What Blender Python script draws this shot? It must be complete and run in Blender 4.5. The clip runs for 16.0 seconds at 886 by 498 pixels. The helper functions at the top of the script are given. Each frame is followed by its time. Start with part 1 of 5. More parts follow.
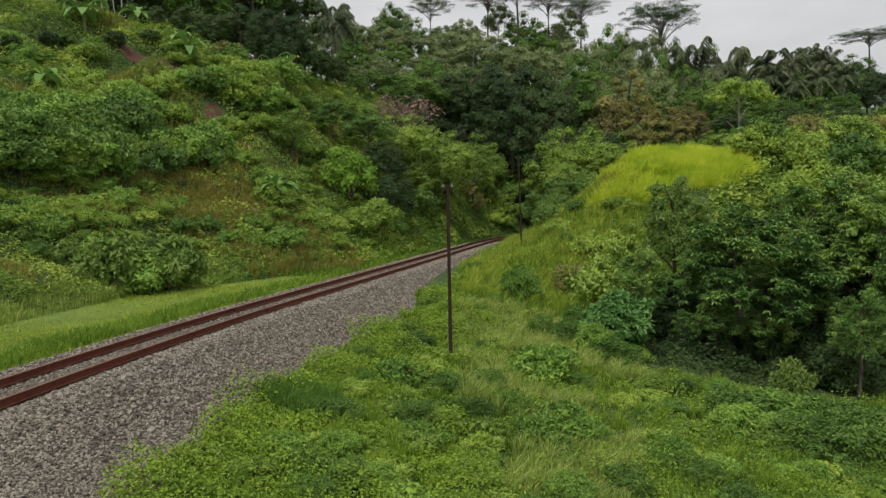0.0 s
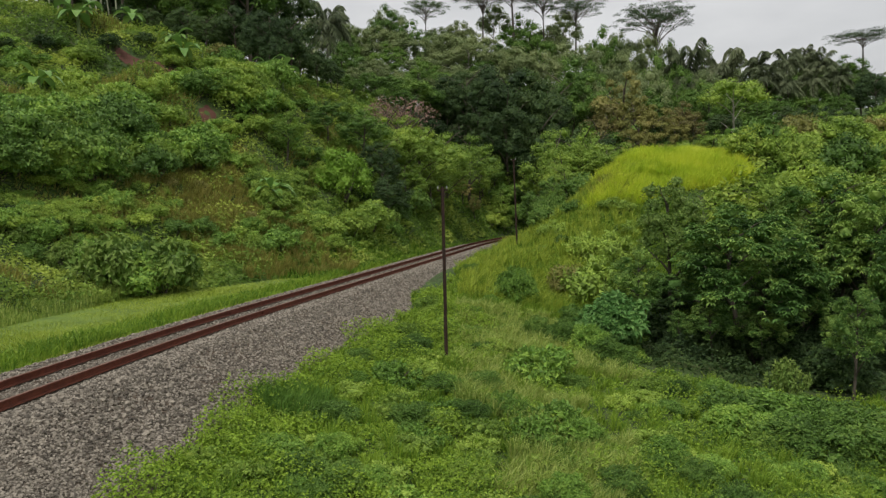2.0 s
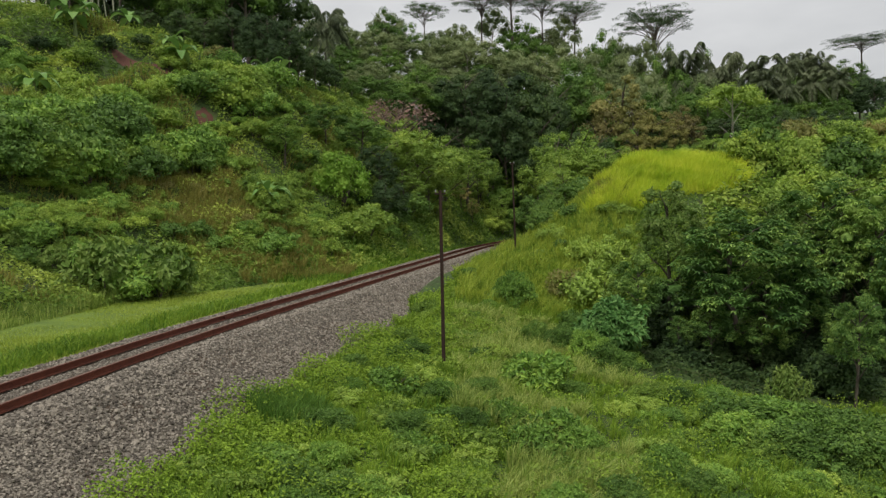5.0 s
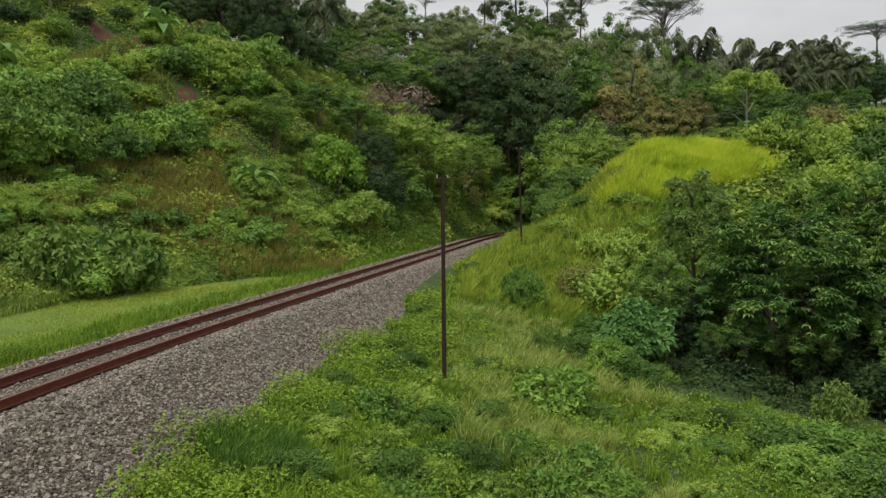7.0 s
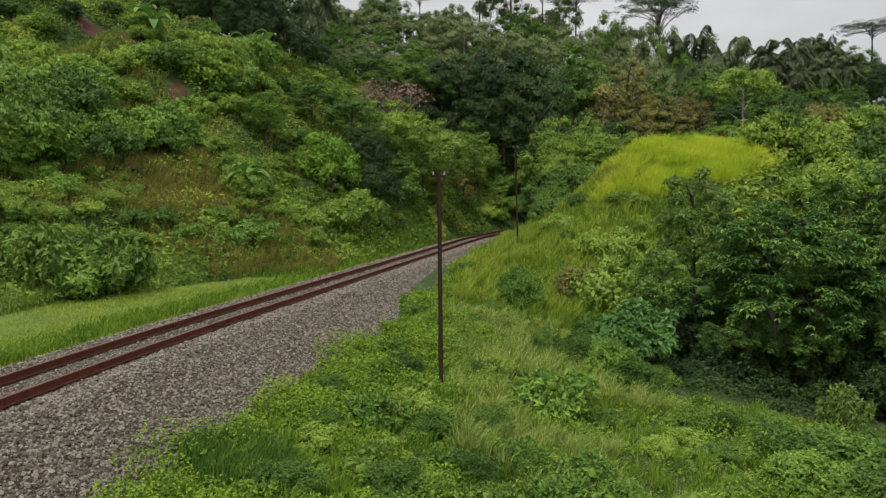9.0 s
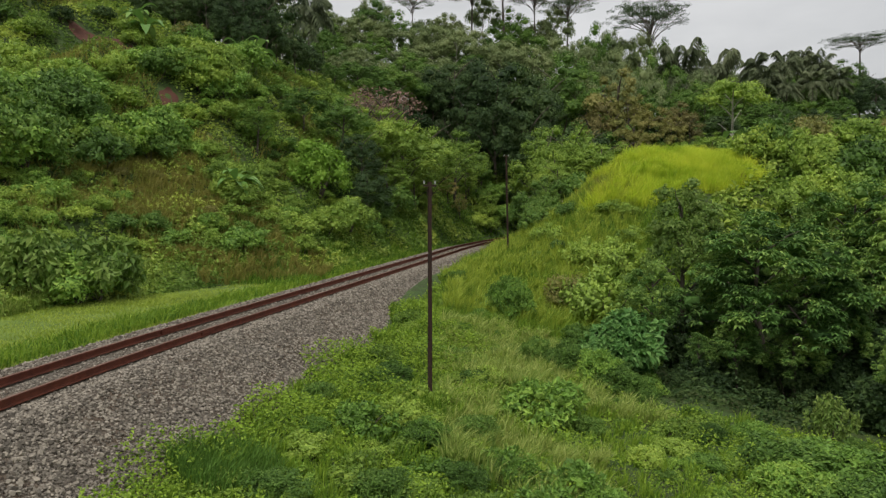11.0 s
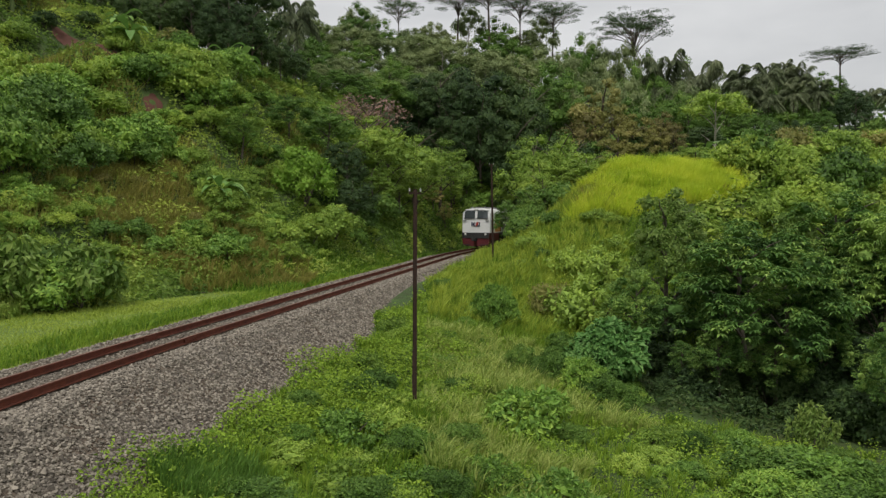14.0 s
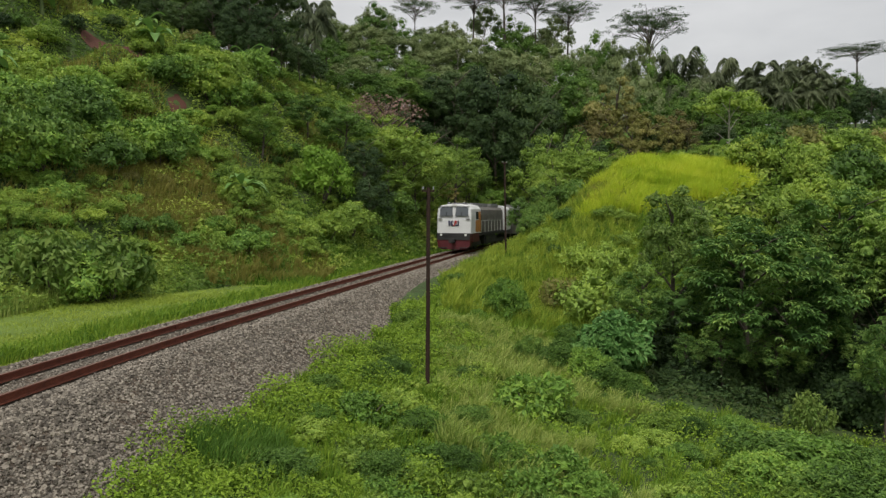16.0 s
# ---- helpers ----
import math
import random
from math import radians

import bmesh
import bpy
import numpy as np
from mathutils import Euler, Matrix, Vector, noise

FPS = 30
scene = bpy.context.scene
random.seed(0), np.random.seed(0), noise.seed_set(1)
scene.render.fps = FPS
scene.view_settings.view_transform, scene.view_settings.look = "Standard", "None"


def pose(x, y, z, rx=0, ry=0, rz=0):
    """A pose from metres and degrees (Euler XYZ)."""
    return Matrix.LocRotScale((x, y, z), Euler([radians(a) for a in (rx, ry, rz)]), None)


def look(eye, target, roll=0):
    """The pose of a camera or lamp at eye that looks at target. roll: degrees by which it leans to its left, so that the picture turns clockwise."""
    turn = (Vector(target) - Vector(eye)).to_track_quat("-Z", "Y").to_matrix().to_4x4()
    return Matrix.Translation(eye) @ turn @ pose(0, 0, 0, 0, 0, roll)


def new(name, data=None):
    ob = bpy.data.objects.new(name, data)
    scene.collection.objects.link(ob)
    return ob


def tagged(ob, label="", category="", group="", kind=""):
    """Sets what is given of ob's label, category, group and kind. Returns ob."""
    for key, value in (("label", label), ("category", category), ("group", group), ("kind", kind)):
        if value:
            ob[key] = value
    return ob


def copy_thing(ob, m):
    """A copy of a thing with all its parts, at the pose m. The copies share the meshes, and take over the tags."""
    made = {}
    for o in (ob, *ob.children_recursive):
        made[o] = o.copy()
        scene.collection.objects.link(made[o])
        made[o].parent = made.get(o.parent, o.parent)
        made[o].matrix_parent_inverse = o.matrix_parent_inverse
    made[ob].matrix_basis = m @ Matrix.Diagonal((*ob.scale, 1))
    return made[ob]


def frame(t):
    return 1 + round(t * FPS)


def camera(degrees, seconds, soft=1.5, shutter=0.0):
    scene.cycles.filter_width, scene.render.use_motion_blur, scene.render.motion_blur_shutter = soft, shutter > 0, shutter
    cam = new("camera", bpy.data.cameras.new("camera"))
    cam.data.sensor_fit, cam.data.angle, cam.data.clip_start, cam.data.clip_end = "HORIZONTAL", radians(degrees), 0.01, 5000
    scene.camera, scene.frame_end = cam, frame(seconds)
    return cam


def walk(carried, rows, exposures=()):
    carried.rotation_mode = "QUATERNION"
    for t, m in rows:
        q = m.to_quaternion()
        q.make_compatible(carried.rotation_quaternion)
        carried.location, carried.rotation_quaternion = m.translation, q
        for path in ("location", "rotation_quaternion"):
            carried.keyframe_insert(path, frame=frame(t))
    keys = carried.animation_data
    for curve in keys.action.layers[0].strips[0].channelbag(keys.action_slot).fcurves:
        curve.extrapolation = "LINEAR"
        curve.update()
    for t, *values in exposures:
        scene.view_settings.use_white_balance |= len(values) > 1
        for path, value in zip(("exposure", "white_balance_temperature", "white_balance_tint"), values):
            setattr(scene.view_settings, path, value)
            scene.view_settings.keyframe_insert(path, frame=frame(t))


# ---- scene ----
LENS = 62.17  # degrees across the picture
cam = camera(LENS, 16.0, soft=1.38)
# seconds, x, y, z, pitch, heading, lean
PATH = [
    (0, 0.072, -3.26, 3.089, 86.666, 1.625, -1.464),
    (0.5, 0.078, -3.252, 3.084, 86.715, 1.535, -1.531),
    (1, 0.085, -3.262, 3.093, 86.695, 1.441, -1.57),
    (1.5, 0.089, -3.263, 3.096, 86.754, 1.371, -1.568),
    (2, 0.1, -3.275, 3.107, 86.769, 1.313, -1.647),
    (2.5, 0.097, -3.276, 3.1, 86.815, 1.205, -1.689),
    (3, 0.081, -3.283, 3.113, 86.823, 1.128, -1.706),
    (3.5, 0.083, -3.264, 3.11, 86.95, 1.039, -1.694),
    (4, 0.116, -3.283, 3.106, 87.069, 1.031, -1.667),
    (6.5, 0.058, -0.667, 3.147, 86.516, 1.239, -1.054),
    (7, -0.041, 0.619, 3.14, 86.136, 1.09, -0.892),
    (7.5, -0.091, 1.278, 3.132, 85.941, 0.954, -0.82),
    (8, -0.098, 1.272, 3.132, 85.984, 0.83, -0.822),
    (8.5, -0.102, 1.259, 3.125, 86.06, 0.759, -0.861),
    (9, -0.11, 1.282, 3.112, 86.054, 0.644, -0.876),
    (11.5, -0.086, 1.242, 3.146, 86.889, -0.373, -0.189),
    (12, -0.075, 1.241, 3.139, 87.103, -0.733, -0.051),
    (12.5, -0.084, 1.23, 3.14, 87.212, -1.114, 0.061),
    (13, -0.086, 1.244, 3.134, 87.225, -1.175, 0.015),
    (13.5, -0.099, 1.25, 3.121, 87.278, -1.203, 0.002),
    (14, -0.1, 1.245, 3.12, 87.313, -1.262, -0.038),
    (14.5, -0.107, 1.245, 3.123, 87.165, -1.038, 0.057),
    (15, -0.103, 1.235, 3.121, 87.054, -0.833, 0.098),
    (15.5, -0.076, 0.941, 3.11, 87.003, -0.55, 0.115),
    (16, -0, 0, 3.1, 87.094, -0, -0),
]
walk(cam, [(t, pose(x, y, z, rx, 0, rz) @ pose(0, 0, 0, 0, 0, roll)) for t, x, y, z, rx, rz, roll in PATH])

# ---- world, sun, exposure ----
SUN_UP, SUN_TURN = radians(62), radians(205)
world = bpy.data.worlds.new("overcast_sky")
scene.world = world
world.use_nodes = True
wn, wl = world.node_tree.nodes, world.node_tree.links
wn.clear()
sky = wn.new("ShaderNodeTexSky")
sky.sky_type = "NISHITA"
sky.sun_disc = False
sky.sun_elevation, sky.sun_rotation = SUN_UP, SUN_TURN
sky.dust_density = 4.0
w_co = wn.new("ShaderNodeTexCoord")
w_map = wn.new("ShaderNodeMapping")
w_map.inputs["Scale"].default_value = (1.6, 1.6, 4.5)
w_noise = wn.new("ShaderNodeTexNoise")
w_noise.inputs["Scale"].default_value = 1.7
w_noise.inputs["Detail"].default_value = 5
w_ramp = wn.new("ShaderNodeValToRGB")
w_ramp.color_ramp.elements[0].position, w_ramp.color_ramp.elements[1].position = 0.30, 0.72
w_ramp.color_ramp.elements[0].color = (4.5, 4.55, 4.6, 1)
w_ramp.color_ramp.elements[1].color = (7.0, 6.98, 6.93, 1)
w_mix = wn.new("ShaderNodeMixRGB")
w_mix.inputs[0].default_value = 0.92
w_bg = wn.new("ShaderNodeBackground")
w_bg.inputs["Strength"].default_value = 0.095
w_out = wn.new("ShaderNodeOutputWorld")
wl.new(w_co.outputs["Generated"], w_map.inputs["Vector"])
wl.new(w_map.outputs["Vector"], w_noise.inputs["Vector"])
wl.new(w_noise.outputs["Fac"], w_ramp.inputs["Fac"])
wl.new(sky.outputs["Color"], w_mix.inputs[1])
wl.new(w_ramp.outputs["Color"], w_mix.inputs[2])
wl.new(w_mix.outputs["Color"], w_bg.inputs["Color"])
wl.new(w_bg.outputs["Background"], w_out.inputs["Surface"])

sun_data = bpy.data.lights.new("sun", "SUN")
sun_data.energy, sun_data.angle, sun_data.color = 1.5, radians(14), (1.0, 0.97, 0.92)
sun = new("sun", sun_data)
sun.matrix_basis = look((0, 0, 0), (math.sin(SUN_TURN) * -math.cos(SUN_UP), -math.cos(SUN_TURN) * math.cos(SUN_UP), -math.sin(SUN_UP)))
scene.view_settings.exposure = 0.41

# ---- materials ----
def nodes_of(name):
    m = bpy.data.materials.new(name)
    m.use_nodes = True
    n, l = m.node_tree.nodes, m.node_tree.links
    return m, n, l, n["Principled BSDF"]


def ramp(n, stops):
    r = n.new("ShaderNodeValToRGB")
    els = r.color_ramp.elements
    while len(els) < len(stops):
        els.new(0.5)
    for e, (p, c) in zip(els, stops):
        e.position, e.color = p, (*c, 1)
    return r


def leaf_material(name, dark, mid, light, patch=0.35, gloss=0.55, thin=0.21, noise_size=0.35, single=0.42):
    """Leaves: a tone for each leaf, one for each plant and slow patches over the land; light passes through."""
    m, n, l, bsdf = nodes_of(name)
    geo, info = n.new("ShaderNodeNewGeometry"), n.new("ShaderNodeObjectInfo")
    nz = n.new("ShaderNodeTexNoise")
    nz.inputs["Scale"].default_value = noise_size
    nz.inputs["Detail"].default_value = 4
    l.new(geo.outputs["Position"], nz.inputs["Vector"])
    a = n.new("ShaderNodeMath"); a.operation = "MULTIPLY"; a.inputs[1].default_value = single
    l.new(geo.outputs["Random Per Island"], a.inputs[0])
    b = n.new("ShaderNodeMath"); b.operation = "MULTIPLY_ADD"; b.inputs[1].default_value = 0.28
    l.new(info.outputs["Random"], b.inputs[0]); l.new(a.outputs[0], b.inputs[2])
    c = n.new("ShaderNodeMath"); c.operation = "MULTIPLY_ADD"; c.inputs[1].default_value = patch * 2.0
    l.new(nz.outputs["Fac"], c.inputs[0]); l.new(b.outputs[0], c.inputs[2])
    d = n.new("ShaderNodeMath"); d.operation = "SUBTRACT"; d.inputs[1].default_value = patch * 0.55
    l.new(c.outputs[0], d.inputs[0])
    dark, mid, light = ((1.14 * c[0], c[1], 1.35 * c[2]) for c in (dark, mid, light))
    r = ramp(n, [(0.1, dark), (0.5, mid), (0.92, light)])
    l.new(d.outputs[0], r.inputs["Fac"])
    l.new(r.outputs["Color"], bsdf.inputs["Base Color"])
    bsdf.inputs["Roughness"].default_value = gloss
    bsdf.inputs["Specular IOR Level"].default_value = 0.22
    tr = n.new("ShaderNodeBsdfTranslucent")
    l.new(r.outputs["Color"], tr.inputs["Color"])
    mix = n.new("ShaderNodeMixShader")
    mix.inputs[0].default_value = thin
    l.new(bsdf.outputs[0], mix.inputs[1]); l.new(tr.outputs[0], mix.inputs[2])
    l.new(mix.outputs[0], n["Material Output"].inputs["Surface"])
    return m


def rough_material(name, dark, light, scale=3.0, rough=0.9, metal=0.0, bump=0.3, per_piece=0.0, fine=18.0):
    """A matt surface with stains at a large scale, grain at a small one and fine relief."""
    m, n, l, bsdf = nodes_of(name)
    co = n.new("ShaderNodeTexCoord")
    n1, n2 = n.new("ShaderNodeTexNoise"), n.new("ShaderNodeTexNoise")
    n1.inputs["Scale"].default_value, n2.inputs["Scale"].default_value = scale, scale * fine
    n1.inputs["Detail"].default_value = n2.inputs["Detail"].default_value = 5
    l.new(co.outputs["Object"], n1.inputs["Vector"]); l.new(co.outputs["Object"], n2.inputs["Vector"])
    s = n.new("ShaderNodeMath"); s.operation = "MULTIPLY_ADD"; s.inputs[1].default_value = 0.45
    l.new(n2.outputs["Fac"], s.inputs[0])
    s0 = n.new("ShaderNodeMath"); s0.operation = "MULTIPLY"; s0.inputs[1].default_value = 0.55
    l.new(n1.outputs["Fac"], s0.inputs[0]); l.new(s0.outputs[0], s.inputs[2])
    out = s.outputs[0]
    if per_piece:
        info, geo = n.new("ShaderNodeObjectInfo"), n.new("ShaderNodeNewGeometry")
        p = n.new("ShaderNodeMath"); p.operation = "ADD"
        l.new(info.outputs["Random"], p.inputs[0]); l.new(geo.outputs["Random Per Island"], p.inputs[1])
        f = n.new("ShaderNodeMath"); f.operation = "FRACT"; l.new(p.outputs[0], f.inputs[0])
        q = n.new("ShaderNodeMath"); q.operation = "MULTIPLY_ADD"; q.inputs[1].default_value = per_piece
        l.new(f.outputs[0], q.inputs[0]); l.new(out, q.inputs[2])
        q2 = n.new("ShaderNodeMath"); q2.operation = "SUBTRACT"; q2.inputs[1].default_value = per_piece / 2
        l.new(q.outputs[0], q2.inputs[0])
        out = q2.outputs[0]
    r = ramp(n, [(0.28, dark), (0.72, light)])
    l.new(out, r.inputs["Fac"])
    l.new(r.outputs["Color"], bsdf.inputs["Base Color"])
    bsdf.inputs["Roughness"].default_value, bsdf.inputs["Metallic"].default_value = rough, metal
    if bump:
        bp = n.new("ShaderNodeBump"); bp.inputs["Strength"].default_value = bump; bp.inputs["Distance"].default_value = 0.02
        l.new(n2.outputs["Fac"], bp.inputs["Height"]); l.new(bp.outputs["Normal"], bsdf.inputs["Normal"])
    return m


LEAF_BUSH = leaf_material("bush_leaves", (0.0505, 0.116, 0.0172), (0.166, 0.339, 0.0434), (0.361, 0.564, 0.0722))
LEAF_DARK = leaf_material("dark_leaves", (0.035, 0.085, 0.013), (0.1, 0.215, 0.03), (0.21, 0.36, 0.05))
LEAF_TREE = leaf_material("tree_leaves", (0.027, 0.0743, 0.0135), (0.101, 0.23, 0.0378), (0.324, 0.513, 0.0878), patch=0.6, noise_size=0.6)
LEAF_SHRUB = leaf_material("shrub_leaves", (0.0375, 0.0825, 0.012), (0.112, 0.217, 0.03), (0.225, 0.345, 0.06), patch=0.5)
LEAF_ROUND = leaf_material("round_bush_leaves", (0.0637, 0.155, 0.0137), (0.155, 0.328, 0.0273), (0.246, 0.428, 0.0455))
LEAF_FRESH = leaf_material("blue_green_leaves", (0.045, 0.14, 0.025), (0.11, 0.27, 0.05), (0.22, 0.40, 0.085))
LEAF_RUST = leaf_material("rust_leaves", (0.09, 0.105, 0.03), (0.18, 0.19, 0.05), (0.28, 0.25, 0.07))
# deep green trees; in the hollow this dark tone also stands in for shade
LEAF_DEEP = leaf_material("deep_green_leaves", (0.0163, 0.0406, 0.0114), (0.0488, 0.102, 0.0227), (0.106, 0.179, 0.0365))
# lifted and bluer than the near leaves: distance haze mixed into the colour
LEAF_FAR = leaf_material("hazed_far_leaves", (0.0862, 0.138, 0.0437), (0.184, 0.27, 0.0805), (0.287, 0.368, 0.115))
LEAF_YELLOW = leaf_material("yellow_green_leaves", (0.109, 0.205, 0.0274), (0.246, 0.41, 0.0479), (0.438, 0.601, 0.0751))
LEAF_OLIVE = leaf_material("olive_leaves", (0.11, 0.14, 0.028), (0.22, 0.25, 0.05), (0.36, 0.33, 0.09))
LEAF_DRY = leaf_material("dry_leaves", (0.10, 0.07, 0.04), (0.22, 0.16, 0.09), (0.36, 0.26, 0.16))
LEAF_BANANA = leaf_material("banana_leaf", (0.07, 0.17, 0.03), (0.14, 0.3, 0.05), (0.27, 0.44, 0.09), gloss=0.35)
LEAF_PALM = leaf_material("palm_leaf", (0.084, 0.12, 0.054), (0.156, 0.216, 0.084), (0.252, 0.312, 0.132))
GRASS_LUSH = leaf_material("lush_grass", (0.03, 0.085, 0.007), (0.115, 0.25, 0.02), (0.26, 0.42, 0.036), thin=0.35, single=0.6)
GRASS_LONG = leaf_material("long_pale_grass", (0.08, 0.16, 0.018), (0.22, 0.36, 0.05), (0.44, 0.56, 0.12), thin=0.35, single=0.7)
GRASS_BRIGHT = leaf_material("bright_grass", (0.19, 0.36, 0.02), (0.42, 0.61, 0.035), (0.62, 0.76, 0.065), patch=0.8, noise_size=0.45, thin=0.45)
GRASS_BANK = leaf_material("bank_grass_blades", (0.05, 0.125, 0.012), (0.17, 0.31, 0.028), (0.36, 0.49, 0.05), patch=0.6, noise_size=0.7, thin=0.3, single=0.6)
GRASS_LAWN = leaf_material("short_grass", (0.16, 0.26, 0.025), (0.29, 0.42, 0.045), (0.4, 0.52, 0.075))
HILL_LEAF = leaf_material("hill_weeds", (0.0455, 0.106, 0.0152), (0.167, 0.304, 0.0381), (0.411, 0.546, 0.0759), patch=0.9, noise_size=0.25, single=0.22)
TUFT = leaf_material("dark_reed", (0.07, 0.16, 0.02), (0.13, 0.28, 0.035), (0.22, 0.4, 0.05))
LEAF_LIGHT = leaf_material("fresh_leaves", (0.0574, 0.121, 0.0166), (0.185, 0.331, 0.0383), (0.37, 0.523, 0.0636))
SLOPE_LEAF = leaf_material("slope_weeds", (0.02, 0.055, 0.006), (0.1, 0.21, 0.018), (0.26, 0.43, 0.035), patch=0.6, noise_size=0.9, single=0.6)
GRASS_DRY = leaf_material("dry_grass", (0.15, 0.18, 0.03), (0.27, 0.29, 0.05), (0.42, 0.37, 0.10))
BAMBOO = rough_material("bamboo_skin", (0.20, 0.22, 0.14), (0.42, 0.42, 0.30), 2.0)
BARK = rough_material("bark", (0.05, 0.04, 0.03), (0.16, 0.13, 0.10), 2.0)
BARK_PALE = rough_material("pale_bark", (0.22, 0.20, 0.16), (0.46, 0.43, 0.37), 1.5)
TURF = rough_material("lawn_turf", (0.05, 0.10, 0.012), (0.19, 0.27, 0.034), 0.5, bump=0.9, fine=22.0)
STEM_GREEN = rough_material("green_stem", (0.08, 0.12, 0.04), (0.2, 0.25, 0.09), 2.0)
SOIL_RED = rough_material("red_soil", (0.055, 0.02, 0.012), (0.13, 0.05, 0.03), 1.2, bump=0.8)
STONE = rough_material("ballast_stone", (0.085, 0.072, 0.056), (0.35, 0.307, 0.245), 5.0, per_piece=0.5)


def bed_material():
    """Packed crushed stone: a tone for each stone, dark joints, relief."""
    m, n, l, bsdf = nodes_of("ballast_bed")
    geo = n.new("ShaderNodeNewGeometry")
    cells, edge, dust = n.new("ShaderNodeTexVoronoi"), n.new("ShaderNodeTexVoronoi"), n.new("ShaderNodeTexNoise")
    edge.feature = "DISTANCE_TO_EDGE"
    for nd in (cells, edge):
        nd.inputs["Scale"].default_value = 21.0
        l.new(geo.outputs["Position"], nd.inputs["Vector"])
    dust.inputs["Scale"].default_value, dust.inputs["Detail"].default_value = 1.3, 5
    l.new(geo.outputs["Position"], dust.inputs["Vector"])
    hue = n.new("ShaderNodeSeparateColor")
    l.new(cells.outputs["Color"], hue.inputs[0])
    # tones kept below the loose stones, painting the shade in the gaps between them
    tone = ramp(n, [(0.0, (0.08, 0.067, 0.053)), (0.5, (0.15, 0.128, 0.10)), (1.0, (0.26, 0.228, 0.185))])
    l.new(hue.outputs[0], tone.inputs["Fac"])
    stain = ramp(n, [(0.35, (0.65, 0.55, 0.47)), (0.65, (1.0, 1.0, 1.0))])
    l.new(dust.outputs["Fac"], stain.inputs["Fac"])
    mx = n.new("ShaderNodeMixRGB"); mx.blend_type = "MULTIPLY"; mx.inputs[0].default_value = 1.0
    l.new(tone.outputs["Color"], mx.inputs[1]); l.new(stain.outputs["Color"], mx.inputs[2])
    l.new(mx.outputs["Color"], bsdf.inputs["Base Color"])
    bsdf.inputs["Roughness"].default_value = 0.95
    bp = n.new("ShaderNodeBump"); bp.inputs["Strength"].default_value = 1.0; bp.inputs["Distance"].default_value = 0.06
    l.new(edge.outputs["Distance"], bp.inputs["Height"]); l.new(bp.outputs["Normal"], bsdf.inputs["Normal"])
    return m


BED = bed_material()
RAIL_RUST = rough_material("rusty_rail", (0.06, 0.015, 0.006), (0.18, 0.045, 0.02), 6.0, rough=0.88, metal=0.05)
RAIL_HEAD = rough_material("worn_rail_head", (0.18, 0.09, 0.065), (0.33, 0.19, 0.145), 8.0, rough=0.5, metal=0.6)
SLEEPER = rough_material("sleeper_concrete", (0.13, 0.10, 0.08), (0.28, 0.23, 0.19), 4.0)
POLE_RUST = rough_material("rusty_pole", (0.018, 0.008, 0.005), (0.048, 0.022, 0.013), 5.0, rough=0.9, metal=0.0)
PORCELAIN = rough_material("porcelain", (0.28, 0.28, 0.27), (0.42, 0.42, 0.40), 6.0, rough=0.3, bump=0)


def ground_material():
    m, n, l, bsdf = nodes_of("hill_ground")
    geo = n.new("ShaderNodeNewGeometry")
    n1, n2, n3 = (n.new("ShaderNodeTexNoise") for _ in range(3))
    for k, (nd, s) in enumerate(((n1, 0.12), (n2, 1.6), (n3, 14.0))):
        nd.inputs["Scale"].default_value, nd.inputs["Detail"].default_value = s, 6
        l.new(geo.outputs["Position"], nd.inputs["Vector"])
    r1 = ramp(n, [(0.3, (0.02, 0.045, 0.01)), (0.5, (0.045, 0.085, 0.015)), (0.68, (0.09, 0.13, 0.025))])
    r2 = ramp(n, [(0.3, (0.05, 0.035, 0.018)), (0.6, (0.05, 0.10, 0.018)), (0.75, (0.12, 0.17, 0.03))])
    l.new(n1.outputs["Fac"], r1.inputs["Fac"]); l.new(n2.outputs["Fac"], r2.inputs["Fac"])
    mx = n.new("ShaderNodeMixRGB"); mx.inputs[0].default_value = 0.5
    l.new(r1.outputs["Color"], mx.inputs[1]); l.new(r2.outputs["Color"], mx.inputs[2])
    l.new(mx.outputs["Color"], bsdf.inputs["Base Color"])
    bsdf.inputs["Roughness"].default_value = 0.95
    bp = n.new("ShaderNodeBump"); bp.inputs["Strength"].default_value = 0.9; bp.inputs["Distance"].default_value = 0.08
    l.new(n3.outputs["Fac"], bp.inputs["Height"]); l.new(bp.outputs["Normal"], bsdf.inputs["Normal"])
    return m


GROUND = ground_material()

# ---- mesh helpers ----
rng = np.random.default_rng(7)


def mesh_from(name, verts, faces, mat, smooth=False):
    me = bpy.data.meshes.new(name)
    v, f = np.asarray(verts, dtype=np.float32), np.asarray(faces, dtype=np.int32)
    me.vertices.add(len(v)); me.vertices.foreach_set("co", v.ravel())
    me.loops.add(f.size); me.loops.foreach_set("vertex_index", f.ravel())
    me.polygons.add(len(f)); me.polygons.foreach_set("loop_start", np.arange(0, f.size, f.shape[1], dtype=np.int32))
    me.polygons.foreach_set("use_smooth", np.full(len(f), smooth))
    me.update(calc_edges=True)
    me.materials.append(mat)
    return me


def part_mesh(name, me, parent, label=""):
    ob = new(name, me)
    ob.parent = parent
    return tagged(ob, label)


def part(name, bm, material, parent, label=""):
    me = bpy.data.meshes.new(name)
    bm.to_mesh(me); bm.free()
    me.materials.append(material)
    return part_mesh(name, me, parent, label)


def unit(a):
    return a / np.maximum(np.linalg.norm(a, axis=1, keepdims=True), 1e-9)


